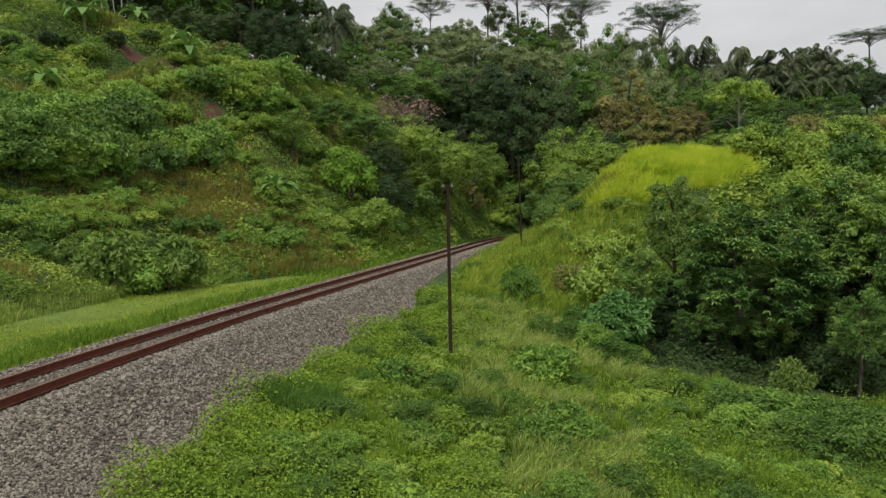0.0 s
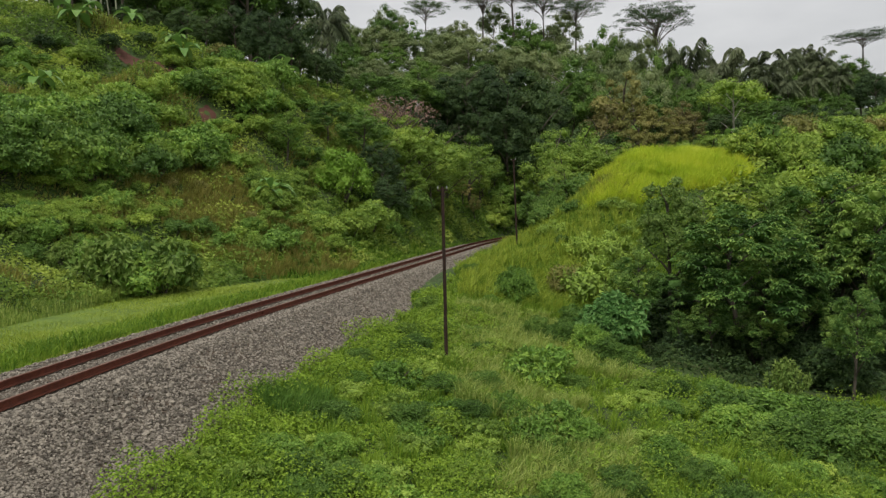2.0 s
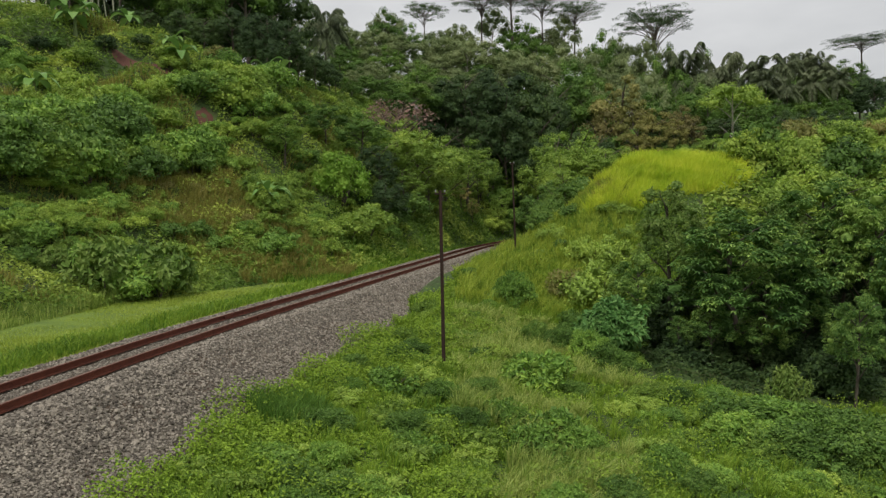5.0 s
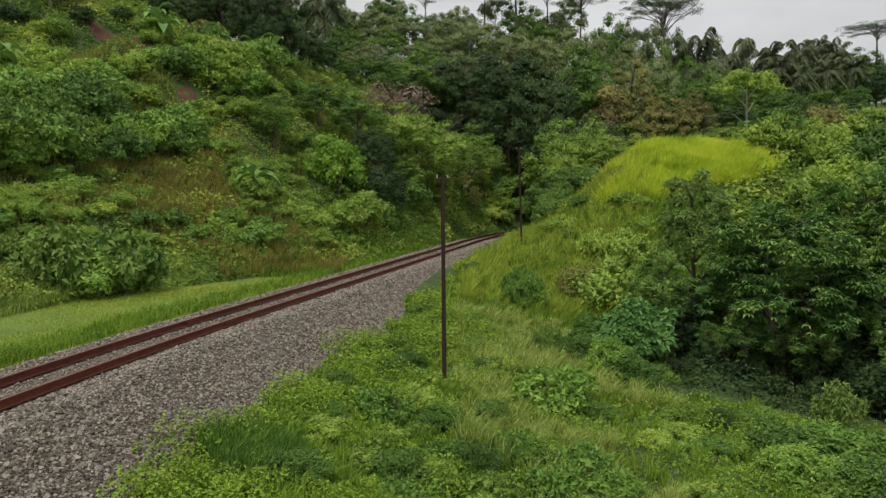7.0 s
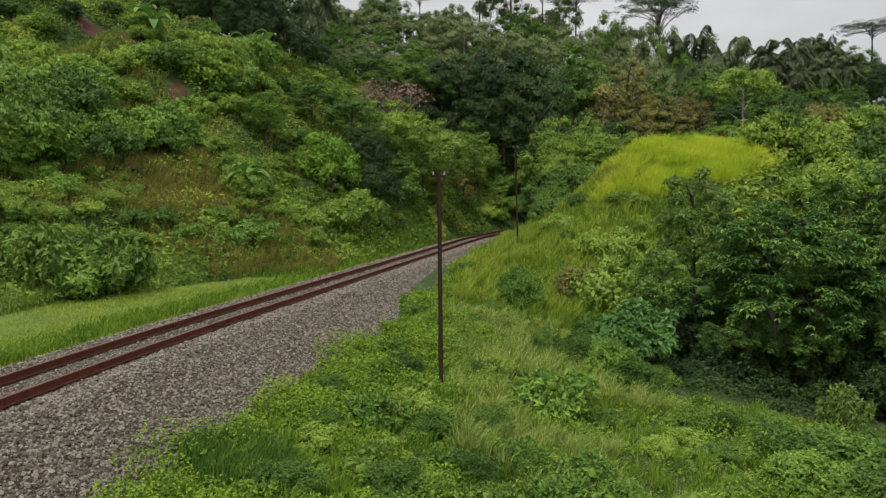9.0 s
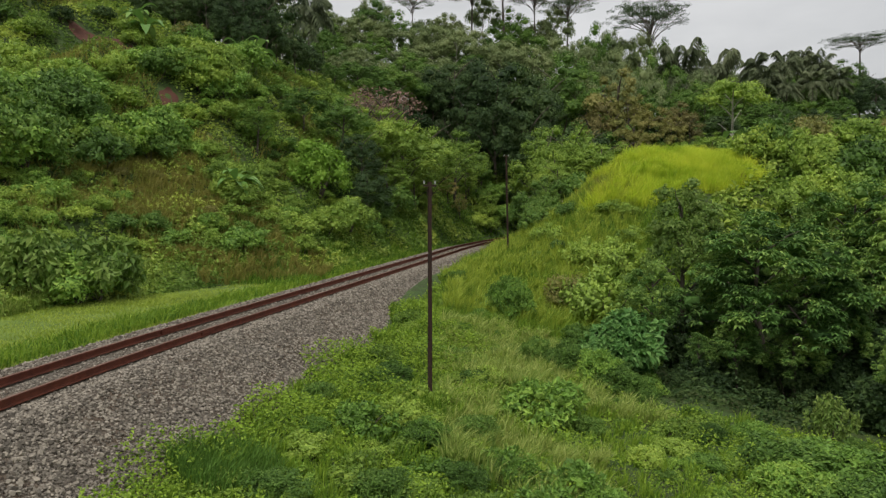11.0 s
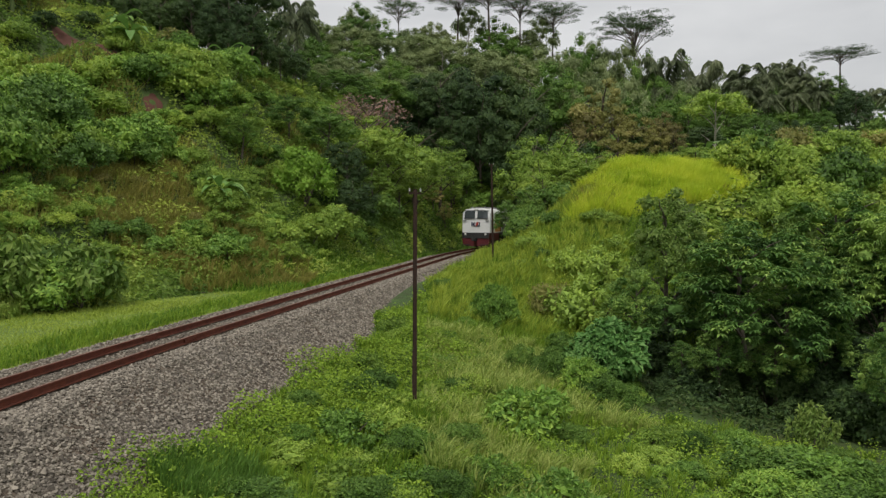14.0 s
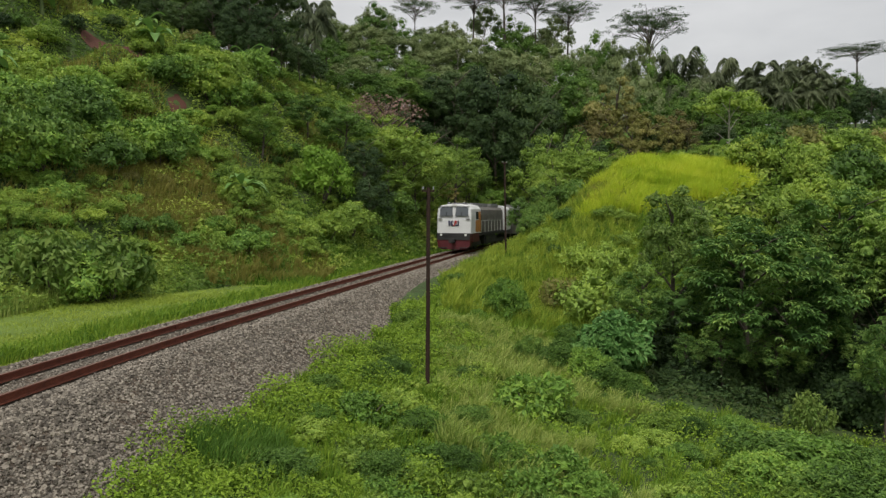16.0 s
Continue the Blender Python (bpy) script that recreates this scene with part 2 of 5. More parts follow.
def leaf_arrays(c, d, nrm, length, width, fold=0.25, simple=False):
    """Folded pointed leaves, or plain small ones where they are far: base points c, ways d, normals nrm."""
    d, nrm = unit(d), unit(nrm)
    side = unit(np.cross(d, nrm)); nrm = np.cross(side, d)
    L, W = length[:, None], width[:, None]
    if simple:
        v = np.stack([c - side * W * 0.5, c + side * W * 0.5, c + d * L - nrm * L * 0.1], 1)
        return v.reshape(-1, 3), np.arange(len(c))[:, None] * 3 + [[0, 1, 2]]
    mid = c + d * L * 0.45
    v = np.stack([c, mid + side * W * 0.5 + nrm * W * fold, c + d * L - nrm * L * 0.15, mid - side * W * 0.5 + nrm * W * fold], 1)
    k = np.arange(len(c))[:, None] * 4
    f = np.concatenate([k + [[0, 1, 2]], k + [[0, 2, 3]]], 0)
    return v.reshape(-1, 3), f


def blade_arrays(c, lean, height, width, g, simple=False):
    """Bent grass blades of three triangles, or of one where they are far."""
    n = len(c)
    H, W = height[:, None], width[:, None]
    a = g.uniform(0, 2 * math.pi, n)
    side = np.stack([np.cos(a), np.sin(a), np.zeros(n)], 1)
    up = np.array([[0, 0, 1.0]])
    m = c + up * H * 0.6 + lean * H * 0.25
    tip = c + up * H * 0.85 + lean * H * 0.75
    if simple:
        v = np.stack([c - side * W / 2, c + side * W / 2, tip], 1)
        return v.reshape(-1, 3), np.arange(n)[:, None] * 3 + [[0, 1, 2]]
    v = np.stack([c - side * W / 2, c + side * W / 2, m - side * W * 0.4, m + side * W * 0.4, tip], 1)
    k = np.arange(n)[:, None] * 5
    f = np.concatenate([k + [[0, 1, 3]], k + [[0, 3, 2]], k + [[2, 3, 4]]], 0)
    return v.reshape(-1, 3), f


def join_arrays(parts):
    vs, fs, o = [], [], 0
    for v, f in parts:
        vs.append(v); fs.append(f + o); o += len(v)
    return np.concatenate(vs), np.concatenate(fs)


ICO = bmesh.new()
bmesh.ops.create_icosphere(ICO, subdivisions=1, radius=1.0)
ICO_V, ICO_F = np.array([v.co[:] for v in ICO.verts]), np.array([[v.index for v in f.verts] for f in ICO.faces])
ICO.free()


def clumps(g, rx, ry, rz, cz, blobs, shell, under):
    """Centres, outward ways and radii of the leafy clumps of a crown, spread evenly over it."""
    i = np.arange(blobs) + 0.5
    h = np.clip(1 - i / blobs * (1 + under) + g.normal(size=blobs) * 0.06, -1, 1)
    a = i * 2.39996 + g.normal(size=blobs) * 0.3
    r = np.sqrt(1 - h * h)
    o = np.stack([r * np.cos(a), r * np.sin(a), h], 1)
    bc = o * (g.uniform(0.5, 1.0, blobs) * shell)[:, None] * [[rx, ry, rz]] + [[0, 0, cz]]
    br = g.uniform(0.62, 1.2, blobs) * min((rx + ry) / 2, rz * 1.5) * 1.35 / math.sqrt(blobs)
    return bc, o, br


def hearts(g, bc, br, flat):
    """A solid lump in each clump, added to close gaps and darken its inside."""
    k = br[:, None, None] * 0.6 * g.uniform(0.75, 1.2, (len(bc), len(ICO_V), 1))
    v = bc[:, None] + ICO_V[None] * k * [1.1, 1.1, 0.7 * flat]
    f = np.arange(len(bc))[:, None, None] * len(ICO_V) + ICO_F[None]
    return v.reshape(-1, 3), f.reshape(-1, 3)


def crown_arrays(g, rx, ry, rz, cz, blobs, per, length, droop=0.3, shell=0.8, flat=1.0, simple=False, under=0.4):
    """A crown of distinct leafy clumps of unequal size over an ellipsoid about (0, 0, cz)."""
    bc, o, br = clumps(g, rx, ry, rz, cz, blobs, shell, under)
    share = (br / br.mean()) ** 2
    idx = np.repeat(np.arange(blobs), np.maximum((per * share).astype(int), 8))
    n = len(idx)
    s = unit(g.normal(size=(n, 3)) + o[idx] * 0.55 + [[0, 0, 0.35]])
    p = bc[idx] + s * (br[idx] * g.uniform(0.72, 1.12, n) ** 1.0)[:, None] * [[1.12, 1.12, 0.78 * flat]]
    nrm = unit(s + [[0, 0, 0.3]] + g.normal(size=(n, 3)) * 0.3)
    d = s * 0.5 + g.normal(size=(n, 3)) * 0.6 + [[0, 0, -droop]]
    L = length * g.uniform(0.6, 1.3, n)
    leaves = leaf_arrays(p, d, nrm, L, L * g.uniform(0.4, 0.58, n) * (1.35 if simple else 1), simple=simple)
    return join_arrays([leaves, hearts(g, bc, br, flat)]) if per > 50 else leaves


def rosette_arrays(g, rx, ry, rz, cz, blobs, per, length, leaves=7, under=0.35):
    """A crown whose twigs end in whorls of long drooping leaves."""
    bc, o, br = clumps(g, rx, ry, rz, cz, blobs, 0.9, under)
    idx = np.repeat(np.arange(blobs), per)
    s = unit(g.normal(size=(len(idx), 3)) + o[idx] * 0.6 + [[0, 0, 0.5]])
    tip = bc[idx] + s * (br[idx] * g.uniform(0.75, 1.15, len(idx)))[:, None] * [[1.2, 1.2, 0.75]]
    n = len(tip)
    tip = np.repeat(tip, leaves, 0)
    a = np.tile(np.arange(leaves) * 2 * math.pi / leaves, n) + np.repeat(g.uniform(0, 6.28, n), leaves) + g.normal(size=n * leaves) * 0.2
    drop = g.uniform(0.1, 1.0, n * leaves)
    d = np.stack([np.cos(a), np.sin(a), 0.15 - drop], 1) + np.repeat(s, leaves, 0) * 0.35
    nrm = np.stack([np.cos(a) * drop * 0.7, np.sin(a) * drop * 0.7, np.ones(n * leaves)], 1)
    L = length * g.uniform(0.6, 1.15, n * leaves)
    v, f = leaf_arrays(tip, d, nrm, L, L * 0.36)
    return join_arrays([(v, f), hearts(g, bc, br, 1.0)])


def tube_arrays(pts, radii, sides=7):
    """A tapered tube along points."""
    pts = np.asarray(pts, float)
    tang = unit(np.gradient(pts, axis=0))
    ref = np.where(np.abs(tang[:, 2:3]) > 0.9, [[1.0, 0, 0]], [[0, 0, 1.0]])
    u = unit(np.cross(tang, ref)); w = np.cross(tang, u)
    a = np.linspace(0, 2 * math.pi, sides, endpoint=False)
    ring = pts[:, None] + (np.cos(a)[None, :, None] * u[:, None] + np.sin(a)[None, :, None] * w[:, None]) * np.asarray(radii)[:, None, None]
    v = ring.reshape(-1, 3)
    k = np.arange(len(pts) - 1)[:, None] * sides
    j = np.arange(sides)[None]
    jn = (j + 1) % sides
    a0, b0 = (k + j).ravel(), (k + jn).ravel()
    f = np.concatenate([np.stack([a0, b0, b0 + sides], 1), np.stack([a0, b0 + sides, a0 + sides], 1)])
    return v, f


def branch_arrays(g, height, r, limbs, reach, first=0.45, rise=0.8, wob=0.04):
    """A trunk with limbs that leave it and climb outwards."""
    t = np.linspace(0, 1, 8)[:, None]
    sway = g.normal(size=(1, 3)) * [[wob, wob, 0]] * height
    trunk = np.concatenate([np.sin(t * 2.2) * sway[:, :1], t ** 1.5 * sway[:, 1:2], t * height], 1)
    out = [tube_arrays(trunk, r * (1 - 0.75 * t[:, 0]))]
    for i in range(limbs):
        s = first + (1 - first) * (i + 0.5) / limbs * 0.9
        p0 = np.array([np.interp(s, t[:, 0], trunk[:, k]) for k in range(3)])
        a = i * 2.4 + g.uniform(-0.5, 0.5)
        q = np.linspace(0, 1, 5)[:, None]
        way = np.array([[math.cos(a), math.sin(a), 0]])
        R = reach * (1.15 - 0.5 * s) * g.uniform(0.7, 1.1)
        pts = p0 + way * q * R + [[0, 0, 1]] * (q ** 0.8) * R * rise + g.normal(size=(5, 3)) * 0.03 * R * q
        out.append(tube_arrays(pts, r * 0.42 * (1 - 0.8 * q[:, 0]), 5))
    return join_arrays(out)


# ---- the lie of the land ----
def smooth(a, b, x):
    t = np.clip((x - a) / (b - a), 0, 1)
    return t * t * (3 - 2 * t)


def track_x(y):
    """Centre of the track: nearly straight, then a curve to the right."""
    y = np.asarray(y, float)
    far, near = np.maximum(y - 56.5, 0), np.clip(22 - y, 0, 14)
    return 1.0 + 0.215 * (y - 56.5) + 0.0058 * far ** 2 + 0.0045 * near ** 2 + 0.126 * np.maximum(8 - y, 0)


def track_slope(y):
    y = np.asarray(y, float)
    return 0.215 + 0.0116 * np.maximum(y - 56.5, 0) - 0.009 * np.clip(22 - y, 0, 14)


def across(x, y):
    return (x - track_x(y)) / np.sqrt(1 + track_slope(y) ** 2)


def lumps(x, y):
    return (np.sin(x * 0.31 + 1.3 * np.sin(y * 0.17)) * np.cos(y * 0.27 + 0.8 * np.sin(x * 0.13)) * 0.55
            + np.sin(x * 0.83 + y * 0.52) * np.sin(y * 0.91 - x * 0.35) * 0.22)


def ground_z(x, y):
    x, y = np.asarray(x, float), np.asarray(y, float)
    n = across(x, y)
    # left of the track: a level strip, then the hillside
    wide = 3.0 + 5.6 * (1 - smooth(25, 42, y))
    a = np.maximum(-n - wide, 0)
    left = -0.35 + (0.58 + 0.57 * smooth(40, 58, y)) * np.minimum(a, 12.5) + (0.5 - 0.14 * smooth(40, 58, y)) * np.clip(a - 12.5, 0, 17.5) + 0.2 * np.maximum(a - 30, 0) + lumps(x, y) * smooth(0, 5, a) * 0.9
    left = left + 0.32 * np.sin(a * 1.5 + 0.6 * np.sin(x * 0.4)) * smooth(1, 4, a) * (1 - smooth(48, 60, y))
    left = -0.35 + (left + 0.35) * (1 - 0.55 * smooth(76, 104, y))
    # right of the track: falls into the hollow near by, climbs to the grassy knoll farther on
    b = np.maximum(n - 2.4, 0)
    toe = -1.25 + 0.75 * smooth(22, 40, y)
    low = toe - 0.2 * np.minimum(b, 16) + 0.25 * lumps(x, y) * smooth(0, 4, b) + 0.2 * lumps(x * 3.1, y * 3.1) * smooth(0.5, 3, b)
    high = toe + 6.7 * smooth(-1, 12, b) + 0.04 * np.maximum(b - 16, 0) + (0.5 * lumps(x, y) + 0.35 * lumps(x * 2.3, y * 2.3)) * smooth(0, 6, b)
    r = smooth(33, 56, y)
    right = low * (1 - r) + np.minimum(high, 12) * r
    # bed of the track
    mid = -0.6 + 0 * n
    z = np.where(n < 0, left, right)
    s = smooth(0.9, 2.4, n)
    z = np.where((n > -1.7) & (n < 2.4), mid * (1 - s) + toe * s, z)
    # the land behind rises
    cut = smooth(4, 16, np.abs(n))
    z = z + (smooth(66, 135, y) * 9.0 + smooth(84, 118, y) * 3.0) * cut
    # and closes round behind the viewer
    z = np.where(y < 8, z + smooth(8, -20, y) * 1.0 * smooth(3, 9, n), z)
    return z


def axis(lo, hi, a, b, fine, growth=1.12):
    mid = list(np.arange(a, b, fine))
    step, v = fine, b
    while v < hi:
        mid.append(v); step *= growth; v += step
    step, v = fine, a
    while v > lo:
        step *= growth; v -= step; mid.insert(0, v)
    return np.array(mid)


def build_ground():
    xs, ys = axis(-1200, 1200, -26, 24, 0.4), axis(-400, 1600, 6, 62, 0.4)
    X, Y = np.meshgrid(xs, ys)
    Z = ground_z(X, Y)
    v = np.stack([X, Y, Z], -1).reshape(-1, 3)
    w = len(xs)
    i = (np.arange(len(ys) - 1)[:, None] * w + np.arange(w - 1)[None]).ravel()
    f = np.stack([i, i + 1, i + w + 1, i + w], 1)
    ob = new("ground", mesh_from("ground", v, f, GROUND, True))
    tagged(ob, "green hilly ground of earth, weeds and low grass", "ground", kind="structure")


build_ground()


def turf():
    """The mown strip between the ballast and the hill."""
    ys, ns = np.arange(4, 44, 0.5), np.linspace(-9.2, -2.15, 24)
    Y, N = np.meshgrid(ys, ns, indexing="ij")
    k = np.sqrt(1 + track_slope(Y) ** 2)
    X = track_x(Y) + N * k
    Z = ground_z(X, Y) + 0.025
    w = len(ns)
    i = (np.arange(len(ys) - 1)[:, None] * w + np.arange(w - 1)[None]).ravel()
    ob = new("lawn", mesh_from("lawn", np.stack([X, Y, Z], -1).reshape(-1, 3), np.stack([i, i + 1, i + w + 1, i + w], 1), TURF, True))
    tagged(ob, "light green short turf beside the railway", "lawn", kind="structure")


turf()

# ---- the track ----
def track_frames(y0, y1, step):
    y = np.arange(y0, y1, step)
    s = track_slope(y)
    t = np.stack([s, np.ones_like(s), np.zeros_like(s)], 1)
    t = unit(t)
    nrm = np.stack([t[:, 1], -t[:, 0], np.zeros_like(s)], 1)
    c = np.stack([track_x(y), y, np.zeros_like(y)], 1)
    return c, t, nrm


def sweep(profile, y0, y1, step, offset=0.0):
    c, t, nrm = track_frames(y0, y1, step)
    p = np.asarray(profile, float)
    v = c[:, None] + nrm[:, None] * (p[None, :, :1] + offset) + np.array([0, 0, 1.0]) * p[None, :, 1:2]
    k = len(p)
    i = (np.arange(len(c) - 1)[:, None] * k + np.arange(k - 1)[None]).ravel()
    f = np.stack([i, i + k, i + k + 1, i + 1], 1)
    return v.reshape(-1, 3), f


RAIL_SIDE = [(-0.035, -0.004), (-0.036, -0.035), (-0.010, -0.05), (-0.010, -0.13), (-0.065, -0.148), (-0.065, -0.16), (0.065, -0.16), (0.065, -0.148), (0.010, -0.13), (0.010, -0.05), (0.036, -0.035), (0.035, -0.004)]
railway = tagged(new("railway_track"), "single railway track of rusty rails on grey ballast", "railway track", kind="structure")
for side in (-0.57, 0.57):
    rail = part_mesh("rail", mesh_from("rail", *sweep(RAIL_SIDE, -60, 150, 0.5, side), RAIL_RUST), railway, "rust-brown steel rail")
    part_mesh("rail_head", mesh_from("rail_head", *sweep([(-0.035, -0.004), (-0.026, 0.0), (0.026, 0.0), (0.035, -0.004)], -60, 150, 0.5, side), RAIL_HEAD), rail, "worn brown running face")
BED_SIDE = [(-2.5, -0.5), (-1.75, -0.22), (-0.75, -0.20), (0, -0.19), (0.75, -0.20), (1.35, -0.23), (2.7, -1.05), (3.4, -1.45)]
for y in (20.3, 45.5):
    for side in (-0.57, 0.57):
        c, t, nrm = (a[0] for a in track_frames(y, y + 0.1, 1))
        bm = bmesh.new()
        turn = Matrix.Rotation(-math.atan(float(track_slope(y))), 4, "Z")
        for off in (-0.03, 0.03):
            bmesh.ops.create_cube(bm, size=1, matrix=Matrix.Translation(Vector(c + nrm * (side + off)) + Vector((0, 0, -0.09))) @ turn @ Matrix.Diagonal((0.035, 0.62, 0.085, 1)))
        for b in (-0.2, -0.07, 0.07, 0.2):
            bmesh.ops.create_cone(bm, cap_ends=True, segments=6, radius1=0.018, radius2=0.018, depth=0.13, matrix=Matrix.Translation(Vector(c + nrm * side + t * b) + Vector((0, 0, -0.09))) @ turn @ Matrix.Rotation(math.pi / 2, 4, "Y"))
        part("rail_joint", bm, RAIL_RUST, railway, "bolted rusty joint plates")
part_mesh("ballast_bed", mesh_from("ballast_bed", *sweep(BED_SIDE, -60, 150, 0.5), BED, True), railway, "grey crushed stone bed")

# ---- the poles by the track ----
def pole(x, y, base, top, lean):
    ob = tagged(new("telegraph_pole"), "rusty dark iron telegraph pole standing in the grass", "pole", "poles by the track")
    h = top - base
    ob.matrix_basis = pose(x, y, base - 0.3, 0, lean, 25)
    bm = bmesh.new()
    web = [(0.78 * a, 0.78 * b) for a, b in ((-0.055, -0.06), (0.055, -0.06), (0.055, -0.04), (0.012, -0.03), (0.012, 0.035), (0.04, 0.045), (0.04, 0.07), (-0.04, 0.07), (-0.04, 0.045), (-0.012, 0.035), (-0.012, -0.03), (-0.055, -0.04))]
    rings = [[bm.verts.new((a * k, b * k, z)) for a, b in web] for z, k in ((0, 1.0), (h * 0.34, 1.0), (h * 0.7, 0.95), (h + 0.3, 0.9))]
    for lo, hi in zip(rings, rings[1:]):
        for i in range(len(web)):
            j = (i + 1) % len(web)
            bm.faces.new((lo[i], lo[j], hi[j], hi[i]))
    bm.faces.new(rings[-1])
    part("shaft", bm, POLE_RUST, ob)
    bm = bmesh.new()
    bmesh.ops.create_cone(bm, cap_ends=True, segments=10, radius1=0.06, radius2=0.057, depth=h * 0.34, matrix=Matrix.Translation((0, 0, h * 0.17)))
    part("sleeve", bm, POLE_RUST, ob)
    bm = bmesh.new()
    bmesh.ops.create_cube(bm, size=1, matrix=Matrix.Translation((0, 0, h + 0.2)) @ Matrix.Diagonal((0.34, 0.05, 0.05, 1)))
    bracket = part("bracket", bm, POLE_RUST, ob)
    for s in (-0.15, 0.15):
        bm = bmesh.new()
        bmesh.ops.create_cone(bm, cap_ends=True, segments=8, radius1=0.024, radius2=0.014, depth=0.08, matrix=Matrix.Translation((s, 0, h + 0.285)))
        part("insulator", bm, PORCELAIN, bracket, "small white porcelain insulator")
    return ob


pole(-0.42, 19.6, float(ground_z(-0.42, 19.6)), 3.75, 0.3)
pole(3.95, 46.0, float(ground_z(3.95, 46.0)), 6.2, -1.2)

# ---- the train ----
WHITE = rough_material("white_paint", (0.62, 0.62, 0.60), (0.78, 0.78, 0.77), 0.8, rough=0.4, bump=0.03)
RED = rough_material("dark_red_paint", (0.06, 0.006, 0.008), (0.13, 0.014, 0.018), 1.2, rough=0.55, bump=0.05)
ORANGE = rough_material("orange_paint", (0.48, 0.20, 0.04), (0.62, 0.28, 0.06), 1.0, rough=0.45, bump=0.03)
BLACK = rough_material("black_frame", (0.012, 0.012, 0.013), (0.05, 0.047, 0.045), 2.0, rough=0.7)
GREY_ROOF = rough_material("grey_roof", (0.16, 0.16, 0.16), (0.30, 0.30, 0.29), 1.0, rough=0.7)
SILVER = rough_material("dusty_silver", (0.11, 0.10, 0.088), (0.22, 0.205, 0.18), 0.9, rough=0.6, metal=0.1)
NAVY = rough_material("navy_mark", (0.01, 0.012, 0.05), (0.02, 0.025, 0.08), 2.0, rough=0.4, bump=0)
MARK_RED = rough_material("red_mark", (0.35, 0.02, 0.02), (0.5, 0.04, 0.03), 2.0, rough=0.4, bump=0)
LAMP = rough_material("lamp_glass", (0.6, 0.6, 0.55), (0.8, 0.8, 0.75), 2.0, rough=0.15, bump=0)


def glass_material():
    m, n, l, bsdf = nodes_of("window_glass")
    bsdf.inputs["Base Color"].default_value = (0.06, 0.07, 0.075, 1)
    bsdf.inputs["Roughness"].default_value = 0.08
    bsdf.inputs["Specular IOR Level"].default_value = 0.9
    return m


GLASS = glass_material()


def box(bm, x0, x1, y0, y1, z0, z1, bevel=0.0):
    r = bmesh.ops.create_cube(bm, size=1, matrix=Matrix.Translation(((x0 + x1) / 2, (y0 + y1) / 2, (z0 + z1) / 2)) @ Matrix.Diagonal((x1 - x0, y1 - y0, z1 - z0, 1)))
    if bevel:
        edges = list({e for v in r["verts"] for e in v.link_edges})
        bmesh.ops.bevel(bm, geom=edges, offset=bevel, segments=2, affect="EDGES")


def boxed(name, dims, mat, parent, label="", bevel=0.02):
    bm = bmesh.new()
    box(bm, *dims, bevel)
    return part(name, bm, mat, parent, label)


def hull(sections):
    """A closed skin through matching outlines."""
    bm = bmesh.new()
    rings = [[bm.verts.new(p) for p in s] for s in sections]
    for a, b in zip(rings, rings[1:]):
        for i in range(len(a)):
            j = (i + 1) % len(a)
            bm.faces.new((a[i], a[j], b[j], b[i]))
    bm.faces.new(rings[0][::-1]); bm.faces.new(rings[-1])
    bmesh.ops.recalc_face_normals(bm, faces=bm.faces)
    return bm


def arch(y, half, z0, z1, top, lean=0.0):
    """Outline of a body end: upright sides, rounded shoulders."""
    pts = [(-half, z0), (half, z0), (half, z1), (half * 0.97, z1 + (top - z1) * 0.5), (half * 0.8, z1 + (top - z1) * 0.85), (half * 0.35, top), (-half * 0.35, top), (-half * 0.8, z1 + (top - z1) * 0.85), (-half * 0.97, z1 + (top - z1) * 0.5), (-half, z1)]
    return [(x, y + lean * max(0, z - 2.35), z) for x, z in pts]


def bogie(parent, y):
    bg = part("bogie", (lambda b: (box(b, -1.0, -0.85, y - 1.7, y + 1.7, 0.35, 0.75, 0.03), box(b, 0.85, 1.0, y - 1.7, y + 1.7, 0.35, 0.75, 0.03), box(b, -0.9, 0.9, y - 0.4, y + 0.4, 0.4, 0.75, 0.02), b)[-1])(bmesh.new()), BLACK, parent)
    for dy in (-1.3, 0, 1.3):
        bm = bmesh.new()
        for s in (-0.57, 0.57):
            bmesh.ops.create_cone(bm, cap_ends=True, segments=20, radius1=0.46, radius2=0.46, depth=0.13, matrix=Matrix.Translation((s, y + dy, 0.46)) @ Matrix.Rotation(math.pi / 2, 4, "Y"))
        bmesh.ops.create_cone(bm, cap_ends=True, segments=8, radius1=0.08, radius2=0.08, depth=1.3, matrix=Matrix.Translation((0, y + dy, 0.46)) @ Matrix.Rotation(math.pi / 2, 4, "Y"))
        part("wheelset", bm, BLACK, bg)


